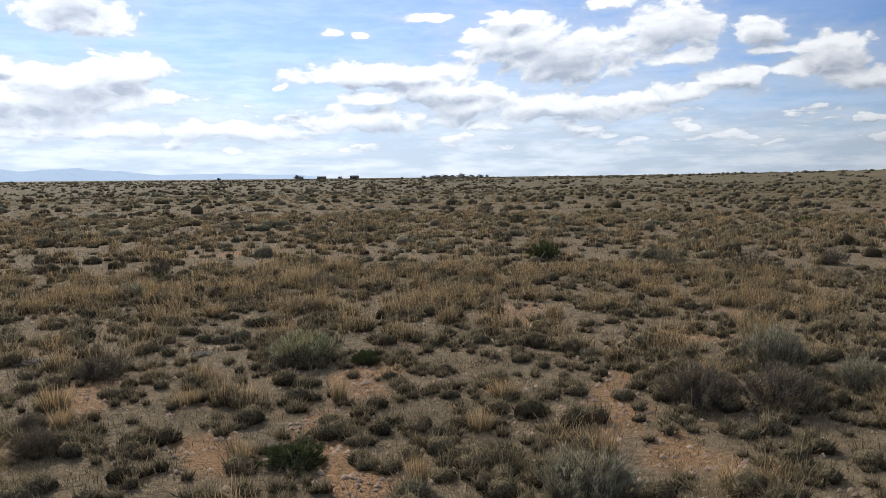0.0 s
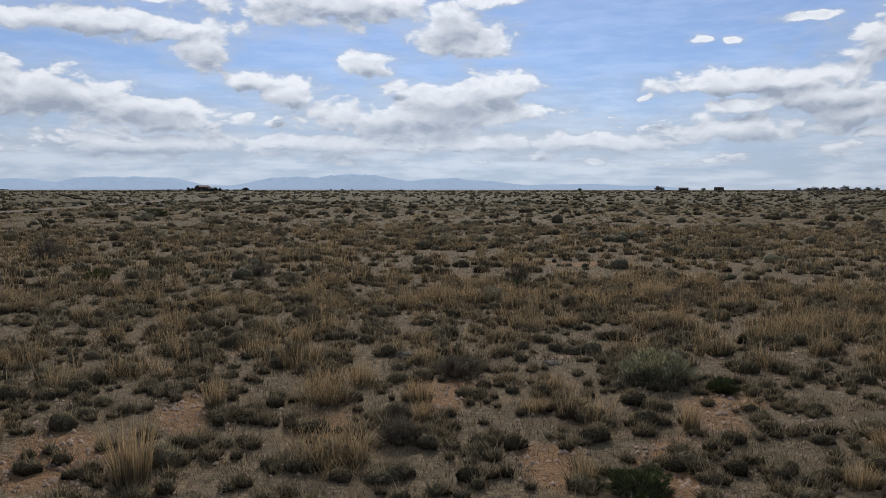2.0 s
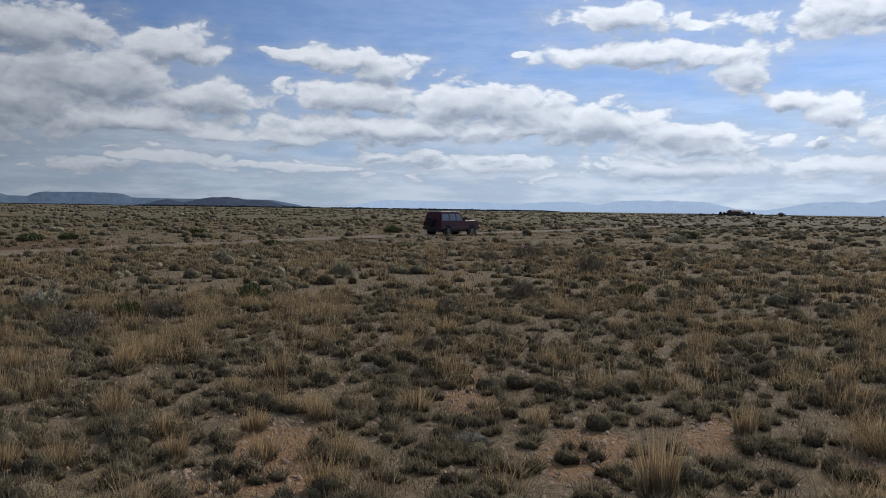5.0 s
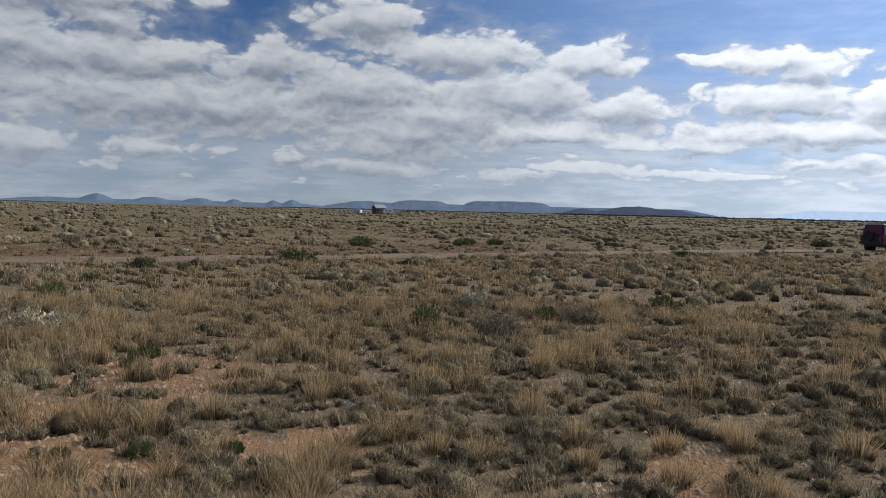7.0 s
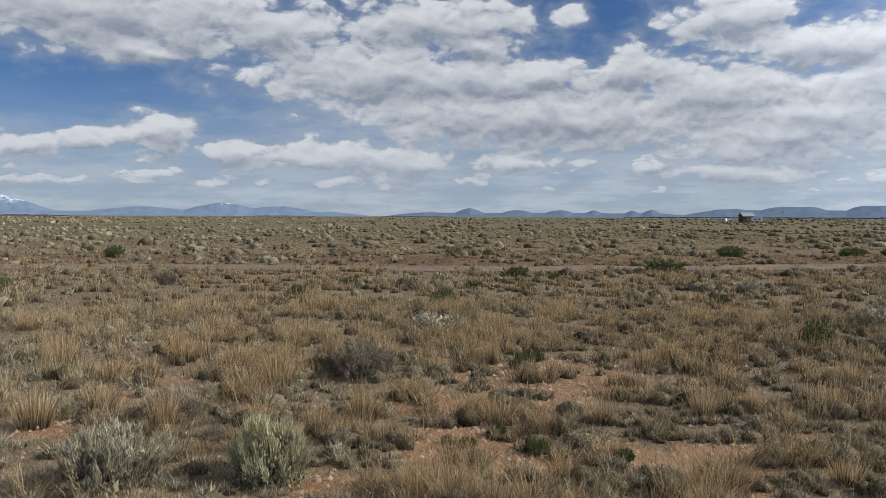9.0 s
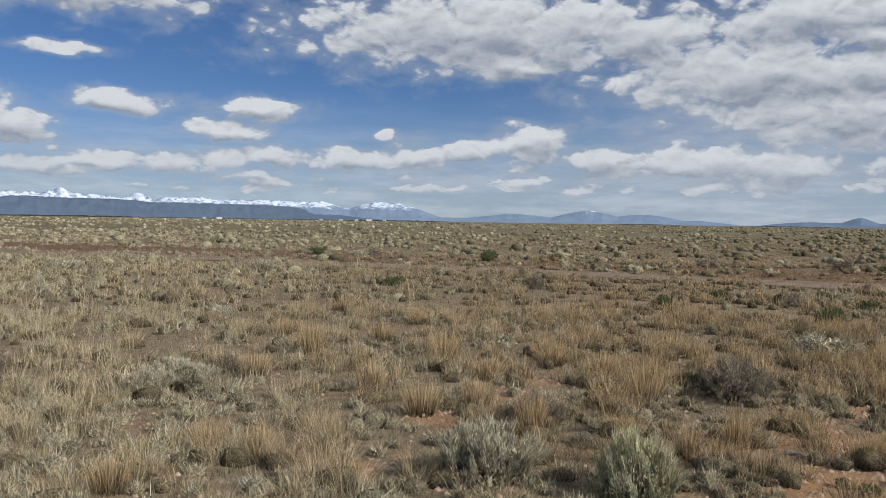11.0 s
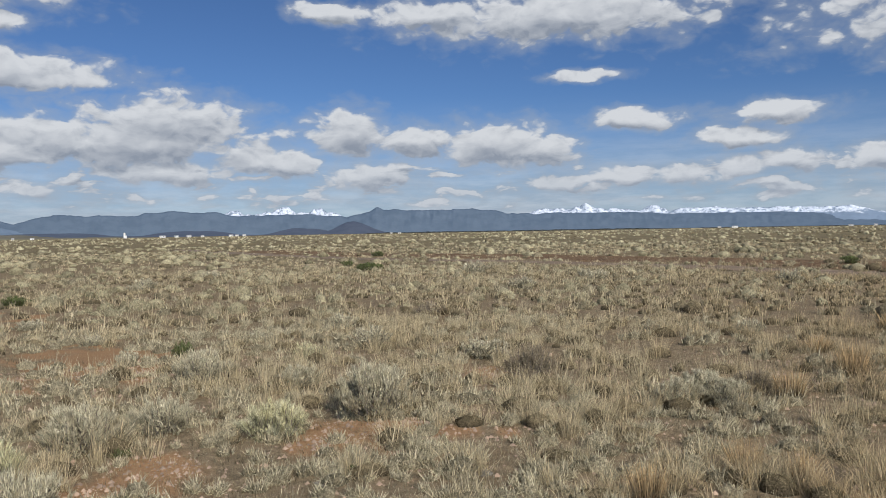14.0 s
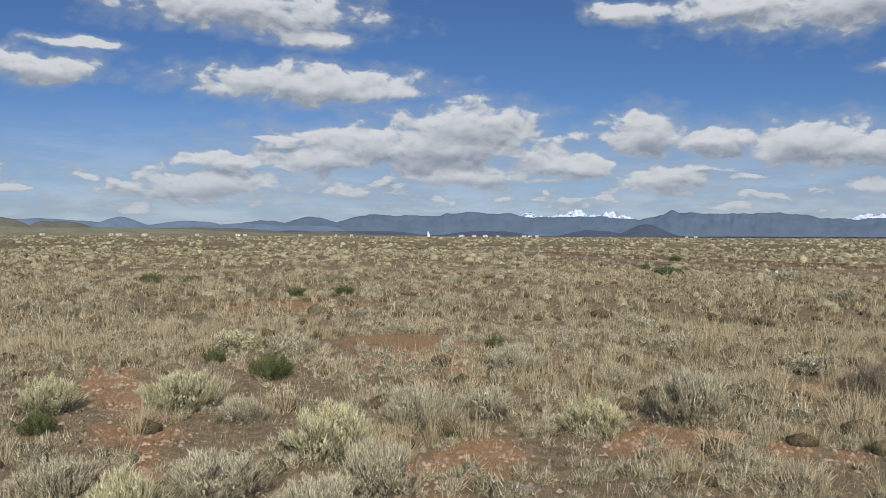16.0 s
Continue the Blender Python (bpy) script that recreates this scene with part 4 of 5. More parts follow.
def blade_cloud(name, label, mat, x, y, height, radius, lean, count, width, tint, bent=True):
    """Tufts of blades; all inputs but count are arrays, one value a tuft."""
    n = len(x)
    idx = np.repeat(np.arange(n), count)
    k = len(idx)
    turn, off = rng.uniform(0, 2 * np.pi, k), np.sqrt(rng.random(k))
    bx, by = x[idx] + np.cos(turn) * off * radius[idx], y[idx] + np.sin(turn) * off * radius[idx]
    bz = ground_height(bx, by) - 0.01
    h = height[idx] * (0.28 + 0.95 * rng.random(k) ** 1.5) * (1 - 0.2 * off)
    tilt = lean[idx] * (0.25 + off) * rng.uniform(0.4, 1.5, k)
    turn2 = turn + rng.normal(0, 1.1, k)
    dx, dy = np.cos(turn2) * np.sin(tilt), np.sin(turn2) * np.sin(tilt)
    dz = np.cos(tilt)
    side = rng.uniform(0, 2 * np.pi, k)
    sx, sy = np.cos(side) * width[idx] / 2, np.sin(side) * width[idx] / 2
    base = np.stack([bx, by, bz], -1)
    out = np.stack([dx, dy, dz], -1) * h[:, None]
    wide = np.stack([sx, sy, 0 * sx], -1)
    if bent:
        middle = base + out * 0.55
        tip = base + out * (1.0, 1.0, 0.93) + np.stack([dx, dy, 0 * dx], -1) * (0.35 * h[:, None])
        verts = np.stack([base - wide, base + wide, middle + wide * 0.8, middle - wide * 0.8, tip], 1).reshape(-1, 3)
        f = np.arange(k)[:, None] * 5
        quads, tris = f + np.array([0, 1, 2, 3]), f + np.array([3, 2, 4])
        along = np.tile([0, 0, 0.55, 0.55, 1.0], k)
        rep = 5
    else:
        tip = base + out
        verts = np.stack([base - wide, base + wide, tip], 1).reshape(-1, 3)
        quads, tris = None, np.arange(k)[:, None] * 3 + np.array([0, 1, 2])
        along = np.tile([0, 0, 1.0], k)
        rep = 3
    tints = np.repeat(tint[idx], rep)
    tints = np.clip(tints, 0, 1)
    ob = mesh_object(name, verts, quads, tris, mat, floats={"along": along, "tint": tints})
    return tagged(ob, label, "grass", kind="stuff")


def tall_share(x, y):
    """How much of the sward is tall dry bunchgrass here."""
    a, r = azimuth(x, y), np.hypot(x, y)
    zone = np.clip((a - 80) / 25, 0, 1) * np.clip((235 - a) / 60, 0.35, 1)
    zone = np.maximum(zone, 0.85 * np.clip((r - 7) / 8, 0.3, 1))
    thin = 1 - 0.6 * np.clip((a - 150) / 15, 0, 1) * np.clip((8.5 - r) / 2, 0, 1)
    return np.clip(0.80 * zone * (0.25 + 1.5 * fbm(x * 0.28, y * 0.28, 21, 3) - 0.35) + 0.60 * meadow(x, y) * (0.35 + 1.3 * fbm(x * 0.5, y * 0.5, 23, 3)), 0, 1) * thin


def meadow(x, y):
    """1 where tall grass stands close between the bare patches and the track."""
    a, r = azimuth(x, y), np.hypot(x, y)
    return np.clip((a - 82) / 14, 0, 1) * np.clip((182 - a) / 22, 0, 1) * np.clip((r - 6) / 4, 0, 1) * np.clip((34 - r) / 6, 0, 1)


def mounds(name, label, mat, x, y, wide, tall, tint, segs, rings, shoots, shoot_long, shoot_wide, sprig=None):
    """Lumpy cushions, each a low dome drawn in at the foot, with short shoots standing out of it."""
    n = len(x)
    z0 = ground_height(x, y)
    up = np.linspace(-0.12, 1.25, rings + 1)[:-1]
    spin = rng.uniform(0, 6.28, n)[:, None] + np.arange(segs) * 2 * np.pi / segs
    stretch, axis = rng.uniform(0.75, 1.3, n), rng.uniform(0, 3.14, n)
    lobes = rng.uniform(0.72, 1.2, (n, segs))
    shape = []
    for u in up:
        rad = 0.5 * wide[:, None] * np.cos(max(u, 0.0)) * (0.86 if u < 0 else 1.0) * lobes * rng.uniform(0.88, 1.1, (n, segs))
        a, b = np.cos(spin) * rad, np.sin(spin) * rad
        k = stretch[:, None] - 1
        along_axis = a * np.cos(axis)[:, None] + b * np.sin(axis)[:, None]
        a, b = a + k * along_axis * np.cos(axis)[:, None], b + k * along_axis * np.sin(axis)[:, None]
        h = tall[:, None] * math.sin(max(u, 0.0)) * rng.uniform(0.85, 1.15, (n, segs)) - (0.03 if u < 0 else 0.0)
        shape.append(np.stack([x[:, None] + a, y[:, None] + b, z0[:, None] + h], -1))
    apex = np.stack([x + 0.08 * wide * rng.normal(0, 1, n), y + 0.08 * wide * rng.normal(0, 1, n), z0 + tall], -1)[:, None]
    per = rings * segs + 1
    verts = np.concatenate([*shape, apex], 1).reshape(-1, 3)
    c = np.arange(segs)
    d = (c + 1) % segs
    quads = np.concatenate([np.stack([r * segs + c, r * segs + d, (r + 1) * segs + d, (r + 1) * segs + c], -1) for r in range(rings - 1)])
    caps = np.stack([(rings - 1) * segs + c, (rings - 1) * segs + d, 0 * c + per - 1], -1)
    first = np.arange(n)[:, None, None] * per
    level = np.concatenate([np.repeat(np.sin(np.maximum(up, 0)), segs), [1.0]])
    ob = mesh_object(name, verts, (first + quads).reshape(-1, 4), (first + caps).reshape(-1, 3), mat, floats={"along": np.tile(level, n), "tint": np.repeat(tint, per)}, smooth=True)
    tagged(ob, label, "scrub", kind="stuff")
    if not shoots:
        return
    idx = np.repeat(np.arange(n), shoots)
    k = len(idx)
    turn, rise = rng.uniform(0, 6.28, k), np.arcsin(rng.uniform(0.02, 1.0, k))
    out = np.stack([np.cos(turn) * np.cos(rise), np.sin(turn) * np.cos(rise), np.sin(rise)], -1)
    base = np.stack([x[idx], y[idx], z0[idx]], -1) + out * np.stack([wide[idx] * 0.44, wide[idx] * 0.44, tall[idx] * 0.88], -1)
    way = out * 0.6 + rng.normal(0, 0.35, (k, 3)) + (0, 0, 0.65)
    way /= np.linalg.norm(way, axis=1)[:, None]
    side = np.cross(way, rng.normal(0, 1, (k, 3)))
    side *= (shoot_wide / 2 / np.linalg.norm(side, axis=1))[:, None]
    tip = base + way * (shoot_long * np.sqrt(wide[idx] / 0.3) * (0.35 + 1.5 * rng.random(k) ** 2))[:, None]
    verts = np.stack([base - side, base + side, tip], 1).reshape(-1, 3)
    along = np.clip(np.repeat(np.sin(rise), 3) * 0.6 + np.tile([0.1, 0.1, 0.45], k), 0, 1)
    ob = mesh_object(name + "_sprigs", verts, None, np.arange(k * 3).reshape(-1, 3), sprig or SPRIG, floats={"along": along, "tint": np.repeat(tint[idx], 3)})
    tagged(ob, "short shoots standing out of " + label, "scrub", kind="stuff")


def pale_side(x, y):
    """0 on the dark cushion-covered side of the plain, 1 on the pale sagebrush side; back and front light are painted
    into this tint too.
    """
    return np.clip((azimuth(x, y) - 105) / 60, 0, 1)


def grass_belt(lo, hi, n_tan, tan_blades, width, tag, bent=False, lift=1.0):
    area = math.pi * (hi * hi - lo * lo)
    # bunches: each a handful of tufts close together, of one height and shade
    cx, cy = scatter(int(area * n_tan / 3.6), lo, hi)
    ok = keep_out(cx, cy) & (rng.random(len(cx)) < tall_share(cx, cy) * 1.7)
    cx, cy = cx[ok], cy[ok]
    full = rng.integers(1, 8, len(cx))
    own = np.repeat(np.arange(len(cx)), full)
    n = len(own)
    room = 0.06 * np.sqrt(full[own])
    x, y = cx[own] + rng.normal(0, 1, n) * room, cy[own] + rng.normal(0, 1, n) * room
    height = lift * (rng.uniform(0.18, 0.38, len(cx)) + 0.013 * full)
    tall = height[own] * rng.uniform(0.7, 1.1, n)
    shade = rng.random(len(cx))
    pale = np.clip((azimuth(x, y) - 125) / 45, 0, 1)
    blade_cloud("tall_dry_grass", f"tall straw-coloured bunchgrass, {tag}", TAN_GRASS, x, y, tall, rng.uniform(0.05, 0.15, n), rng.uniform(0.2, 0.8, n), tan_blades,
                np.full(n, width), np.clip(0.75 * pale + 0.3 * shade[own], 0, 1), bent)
    # dense hearts of the bunches, shade painted into their dark low tone
    if hi < 45:
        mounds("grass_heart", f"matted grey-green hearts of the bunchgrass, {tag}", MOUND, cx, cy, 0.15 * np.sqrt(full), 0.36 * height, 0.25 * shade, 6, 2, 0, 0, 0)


grass_belt(1.2, 8.5, 8.5, 120, 0.0036, "close by", True)
grass_belt(8.5, 17, 11.0, 62, 0.0065, "a few steps off", False, 1.1)
grass_belt(17, 42, 7.6, 15, 0.014, "in the middle distance")
grass_belt(42, 100, 3.4, 6, 0.028, "out on the plain", False, 0.7)


def short_sward(lo, hi, dense, blades, width, tag):
    """Thin low grass between the bunches and cushions."""
    x, y = scatter(int(math.pi * (hi * hi - lo * lo) * dense), lo, hi)
    ok = keep_out(x, y) & (fbm(x * 0.8, y * 0.8, 44, 3) + 0.4 * rng.random(len(x)) > 0.46)
    x, y = x[ok], y[ok]
    n = len(x)
    grow = rng.uniform(0.4, 1.3, n)
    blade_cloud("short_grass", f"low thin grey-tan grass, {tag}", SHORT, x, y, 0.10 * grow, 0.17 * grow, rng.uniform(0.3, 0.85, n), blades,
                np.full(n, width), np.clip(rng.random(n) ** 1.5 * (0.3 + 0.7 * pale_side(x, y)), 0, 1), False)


short_sward(3.4, 9, 34.0, 30, 0.005, "close by")
short_sward(9, 18, 22.0, 14, 0.009, "a few steps off")
short_sward(18, 45, 6.5, 6, 0.02, "in the middle distance")


def cushion_belt(lo, hi, dense, size, segs, rings, shoots, shoot_long, shoot_wide, tag):
    """Clusters of low cushions: close-set and dark on one side of the plain, looser, larger and paler on the other."""
    area = math.pi * (hi * hi - lo * lo)
    cx, cy = scatter(int(area * dense), lo, hi)
    pale = pale_side(cx, cy)
    ok = keep_out(cx, cy) & (fbm(cx * 0.45, cy * 0.45, 77, 3) + 0.5 * rng.random(len(cx)) > (0.43 if hi < 20 else 0.50) + (0.30 if hi < 20 else 0.20) * pale + 0.16 * meadow(cx, cy) + (0.17 if lo > 16 else 0.0) * (1 - pale))
    cx, cy = cx[ok], cy[ok]
    own = np.repeat(np.arange(len(cx)), rng.integers(1, 4, len(cx)))
    n = len(own)
    grow = size * (0.45 + 1.15 * rng.random(len(cx)) ** 2.2)
    x, y = cx[own] + rng.normal(0, 0.42, n) * grow[own], cy[own] + rng.normal(0, 0.42, n) * grow[own]
    wide = grow[own] * rng.uniform(0.55, 1.1, n)
    # tone by direction: part plant, part back-lit darkness painted into the tint
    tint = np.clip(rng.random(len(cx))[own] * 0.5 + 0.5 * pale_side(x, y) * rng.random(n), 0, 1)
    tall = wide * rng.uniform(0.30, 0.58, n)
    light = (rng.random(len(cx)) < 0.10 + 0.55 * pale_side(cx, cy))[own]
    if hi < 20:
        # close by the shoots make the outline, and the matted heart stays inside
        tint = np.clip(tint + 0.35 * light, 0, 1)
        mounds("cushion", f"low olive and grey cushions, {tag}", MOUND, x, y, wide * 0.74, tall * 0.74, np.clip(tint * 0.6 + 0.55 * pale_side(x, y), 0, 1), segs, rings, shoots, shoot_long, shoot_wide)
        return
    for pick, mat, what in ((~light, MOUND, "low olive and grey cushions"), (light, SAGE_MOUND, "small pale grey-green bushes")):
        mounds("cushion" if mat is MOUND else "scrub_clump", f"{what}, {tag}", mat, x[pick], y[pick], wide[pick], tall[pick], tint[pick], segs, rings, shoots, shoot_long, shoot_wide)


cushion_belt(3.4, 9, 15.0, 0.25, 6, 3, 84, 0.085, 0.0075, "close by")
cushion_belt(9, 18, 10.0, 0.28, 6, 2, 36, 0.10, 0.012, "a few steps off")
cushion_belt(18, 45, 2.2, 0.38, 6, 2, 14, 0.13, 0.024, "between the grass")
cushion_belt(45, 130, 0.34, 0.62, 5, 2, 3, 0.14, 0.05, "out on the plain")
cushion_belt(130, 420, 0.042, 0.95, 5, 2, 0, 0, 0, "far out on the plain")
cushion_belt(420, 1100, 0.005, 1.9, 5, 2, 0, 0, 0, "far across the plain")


# ---------- pebbles on the bare earth ----------
def build_pebbles():
    x, y = scatter(160000, 3, 13)
    ok = (bareness(x, y) > 0.25) | (rng.random(len(x)) < 0.2)
    x, y = x[ok][:26000], y[ok][:26000]
    n = len(x)
    size = 0.007 + 0.026 * rng.random(n) ** 3
    z = ground_height(x, y)
    ring = rng.uniform(0, 6.28, n)[:, None] + np.arange(4) * np.pi / 2
    px, py = x[:, None] + np.cos(ring) * size[:, None] * rng.uniform(0.7, 1.3, (n, 4)), y[:, None] + np.sin(ring) * size[:, None] * rng.uniform(0.7, 1.3, (n, 4))
    low = np.stack([px, py, np.repeat(z[:, None], 4, 1)], -1)
    top = np.stack([x, y, z + size * 0.9], -1)[:, None]
    verts = np.concatenate([low, top], 1).reshape(-1, 3)
    f = np.arange(n)[:, None, None] * 5 + np.array([[0, 1, 4], [1, 2, 4], [2, 3, 4], [3, 0, 4]])
    ob = mesh_object("gravel", verts, None, f.reshape(-1, 3), PEBBLE)
    tagged(ob, "small reddish gravel on bare soil", "gravel", kind="stuff")


build_pebbles()


# ---------- shrubs ----------
def make_shrub(kind, seed, stems=70, leaves=26):
    """One bush of unit width and unit height: woody stems fanning from the foot, each ending in a plume of thin leaves."""
    g = np.random.default_rng(seed)
    thing = new("shrub")
    root = g.normal(0, 0.055, (stems, 2))
    turn = g.uniform(0, 2 * np.pi, stems)
    spread = np.sqrt(g.random(stems)) * 0.98
    lobes = 1 + 0.16 * np.sin(turn * 3 + seed) + 0.10 * np.sin(turn * 5 + 2 * seed)
    reach = spread * 0.46 * lobes
    high = (1 - 0.62 * spread ** 2.4) * g.uniform(0.72, 1.0, stems)
    tip = np.stack([np.cos(turn) * reach, np.sin(turn) * reach, high * 0.92], -1)
    foot = np.stack([root[:, 0], root[:, 1], np.zeros(stems) - 0.02], -1)
    bend = foot * 0.45 + tip * 0.55 + np.stack([np.cos(turn), np.sin(turn), -0.6 + 0 * turn], -1) * 0.09 * spread[:, None] + g.normal(0, 0.025, (stems, 3))
    spine = np.stack([foot, foot * 0.6 + bend * 0.4 + g.normal(0, 0.015, (stems, 3)), bend, tip], 1)
    thick = np.array([0.014, 0.011, 0.008, 0.004])
    ring = np.arange(3) * 2 * np.pi / 3
    off = np.stack([np.cos(ring), np.sin(ring), 0 * ring], -1)
    v = (spine[:, :, None] + off[None, None] * thick[None, :, None, None]).reshape(-1, 3)
    s = np.arange(stems)[:, None, None] * 12
    a = np.arange(3)[None, :, None] * 3
    c = np.arange(3)[None, None]
    d = (c + 1) % 3
    quads = np.stack([(s + a + c), (s + a + d), (s + a + 3 + d), (s + a + 3 + c)], -1).reshape(-1, 4)
    mesh_object("woody_base", v, quads, None, BARK, thing)
    # plumes
    idx = np.repeat(np.arange(stems), leaves)
    k = len(idx)
    u = g.random(k) ** (0.55 if kind not in ("dead", "pale") else 0.9)
    base = bend[idx] * (1 - u[:, None]) + tip[idx] * u[:, None] + g.normal(0, 0.016, (k, 3))
    grow = tip[idx] - bend[idx]
    grow /= np.linalg.norm(grow, axis=1)[:, None]
    wild = 0.30 if kind not in ("dead", "pale") else 0.6
    grow = grow + g.normal(0, wild, (k, 3)) + (0, 0, 0.45)
    grow /= np.linalg.norm(grow, axis=1)[:, None]
    length = g.uniform(0.05, 0.12, k) * (1.25 if kind in ("silver", "yellow") else 1.0)
    wide = np.cross(grow, g.normal(0, 1, (k, 3)))
    wide /= np.linalg.norm(wide, axis=1)[:, None]
    wide *= {"silver": 0.0085, "yellow": 0.0075, "green": 0.010, "dead": 0.006, "pale": 0.009}[kind] / 2 * (0.95 if leaves > 60 else 1.9)
    end = base + grow * length[:, None]
    v = np.stack([base - wide, base + wide, end], 1).reshape(-1, 3)
    tint = np.repeat(np.clip(g.random(stems) * 0.7, 0, 1)[idx], 3)
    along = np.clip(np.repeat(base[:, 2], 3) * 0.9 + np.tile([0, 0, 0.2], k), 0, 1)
    # inner leaves: small sprays all through a lumpy dome
    m = {"silver": 2600, "yellow": 3000, "green": 2600, "dead": 700, "pale": 250}[kind] // (1 if leaves > 60 else 2)
    way = g.normal(0, 1, (m, 3))
    way[:, 2] = np.abs(way[:, 2])
    way /= np.linalg.norm(way, axis=1)[:, None]
    lump = 0.9 + 0.2 * np.sin(way[:, 0] * 6 + seed) * np.cos(way[:, 1] * 5 - seed)
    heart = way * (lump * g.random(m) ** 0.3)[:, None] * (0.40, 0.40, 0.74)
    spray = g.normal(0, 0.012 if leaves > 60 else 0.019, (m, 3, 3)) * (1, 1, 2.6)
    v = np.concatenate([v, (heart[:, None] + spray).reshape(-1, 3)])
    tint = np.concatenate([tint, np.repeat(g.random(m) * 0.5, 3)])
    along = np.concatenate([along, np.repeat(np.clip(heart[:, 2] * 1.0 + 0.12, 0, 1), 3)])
    k += m
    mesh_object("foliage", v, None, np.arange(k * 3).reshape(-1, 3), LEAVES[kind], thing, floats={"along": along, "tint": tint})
    return thing


def make_bunch(seed, blades=260):
    """One tall bunch of dry grass, of unit width and height."""
    g = np.random.default_rng(seed)
    thing = new("bunchgrass")
    off, turn = np.sqrt(g.random(blades)), g.uniform(0, 6.28, blades)
    base = np.stack([np.cos(turn) * off * 0.2, np.sin(turn) * off * 0.2, 0 * off - 0.02], -1)
    lean = off * 0.22 * g.uniform(0.3, 1.4, blades)
    tall = g.uniform(0.5, 1.0, blades) * (1.0 - 0.2 * off)
    turn2 = turn + g.normal(0, 0.5, blades)
    tip = base + np.stack([np.cos(turn2) * lean, np.sin(turn2) * lean, tall], -1)
    mid = base * 0.5 + tip * 0.5 - np.stack([np.cos(turn2), np.sin(turn2), 0 * turn], -1) * 0.2 * lean[:, None]
    wide = np.stack([np.cos(turn * 7), np.sin(turn * 7), 0 * turn], -1) * 0.0042
    v = np.stack([base - wide, base + wide, mid + wide * 0.8, mid - wide * 0.8, tip], 1).reshape(-1, 3)
    f = np.arange(blades)[:, None] * 5
    tint = np.repeat(0.4 * g.random(blades), 5)
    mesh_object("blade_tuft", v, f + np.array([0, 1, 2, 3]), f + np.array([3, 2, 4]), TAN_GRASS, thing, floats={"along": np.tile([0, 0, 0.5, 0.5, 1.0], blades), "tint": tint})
    return thing


SHRUB_WORDS = {
    "straw": ("bunch of dry straw-coloured grass", "bunchgrass"),
    "silver": ("silvery grey-green sagebrush with pale upright plumes", "sagebrush"),
    "yellow": ("rounded yellow-green rabbitbrush with fine upright stems", "rabbitbrush"),
    "green": ("compact dark green desert shrub", "shrub"),
    "pale": ("flattened mat of bleached dead twigs", "dead shrub"),
    "dead": ("dry grey-brown shrub with bare twigs", "dry shrub"),
}


def plant_shrubs():
    masters = {}
    g = np.random.default_rng(11)
    for n, (kind, x, y, wide, tall) in enumerate(SHRUBS):
        r = math.hypot(x, y)
        near = r < 11.5
        key = (kind, near, n % 3)
        wide, tall = min(wide, 2.6), min(max(tall, 0.10), 1.3)
        if kind == "pale":
            wide, tall = wide * 0.8, tall * 0.6
        z = float(ground_height(np.array([x]), np.array([y]))[0]) - 0.02
        m = Matrix.Translation((x, y, z)) @ Matrix.Rotation(g.uniform(0, 6.28), 4, "Z") @ Matrix.Diagonal((wide, wide, tall, 1))
        label, cat = SHRUB_WORDS[kind]
        if key not in masters:
            ob = make_bunch(300 + n) if kind == "straw" else make_shrub(kind, 100 + 7 * len(masters), *((90, 80) if near else (40, 30)))
            ob.matrix_basis = m
            masters[key] = ob
            first = ob
        else:
            first = masters[key].copy()
            scene.collection.objects.link(first)
            first.matrix_basis = m
            for child in masters[key].children:
                twin = child.copy()
                scene.collection.objects.link(twin)
                twin.parent = first
        size = "low" if tall < 0.3 else "knee-high" if tall < 0.6 else "tall"
        tagged(first, label if kind == "pale" else f"{size} {label}", cat, f"{cat} on the plain")


plant_shrubs()


# ---------- parked car on the track ----------
def block(bm, x0, x1, y0, y1, z0, z1, bevel=0.0, top=(0, 0, 0)):
    """A box; top = how far its upper face draws in at the back, the front and the sides."""
    corners = [(x0, y0, z0), (x1, y0, z0), (x1, y1, z0), (x0, y1, z0),
               (x0 + top[0], y0 + top[2], z1), (x1 - top[1], y0 + top[2], z1), (x1 - top[1], y1 - top[2], z1), (x0 + top[0], y1 - top[2], z1)]
    vs = [bm.verts.new(c) for c in corners]
    fs = [bm.faces.new([vs[i] for i in f]) for f in ((3, 2, 1, 0), (4, 5, 6, 7), (0, 1, 5, 4), (1, 2, 6, 5), (2, 3, 7, 6), (3, 0, 4, 7))]
    if bevel:
        edges = list({e for f in fs for e in f.edges})
        bmesh.ops.bevel(bm, geom=edges, offset=bevel, segments=2, affect="EDGES")
    return bm


def drum(bm, centre, radius, width, segments=20, axis="Y"):
    turn = {"Y": Matrix.Rotation(math.pi / 2, 4, "X"), "X": Matrix.Rotation(math.pi / 2, 4, "Y"), "Z": Matrix.Identity(4)}[axis]
    bmesh.ops.create_cone(bm, cap_ends=True, segments=segments, radius1=radius, radius2=radius, depth=width, matrix=Matrix.Translation(centre) @ turn)
    return bm


PAINT = plain("maroon_paint", (0.09, 0.009, 0.022), 0.45, 0.0, 0.1, 2.0)
TRIM = plain("black_plastic", (0.03, 0.03, 0.032), 0.6)
RUBBER = plain("tyre_rubber", (0.022, 0.022, 0.022), 0.85)
CHROME = plain("grey_metal", (0.55, 0.55, 0.56), 0.35, 0.9)
TIN_GREY = plain("dull_alloy", (0.16, 0.16, 0.165), 0.5, 0.5)
RED_LENS = plain("red_lens", (0.14, 0.010, 0.012), 0.2)
CLEAR_LENS = plain("clear_lens", (0.65, 0.65, 0.62), 0.15)
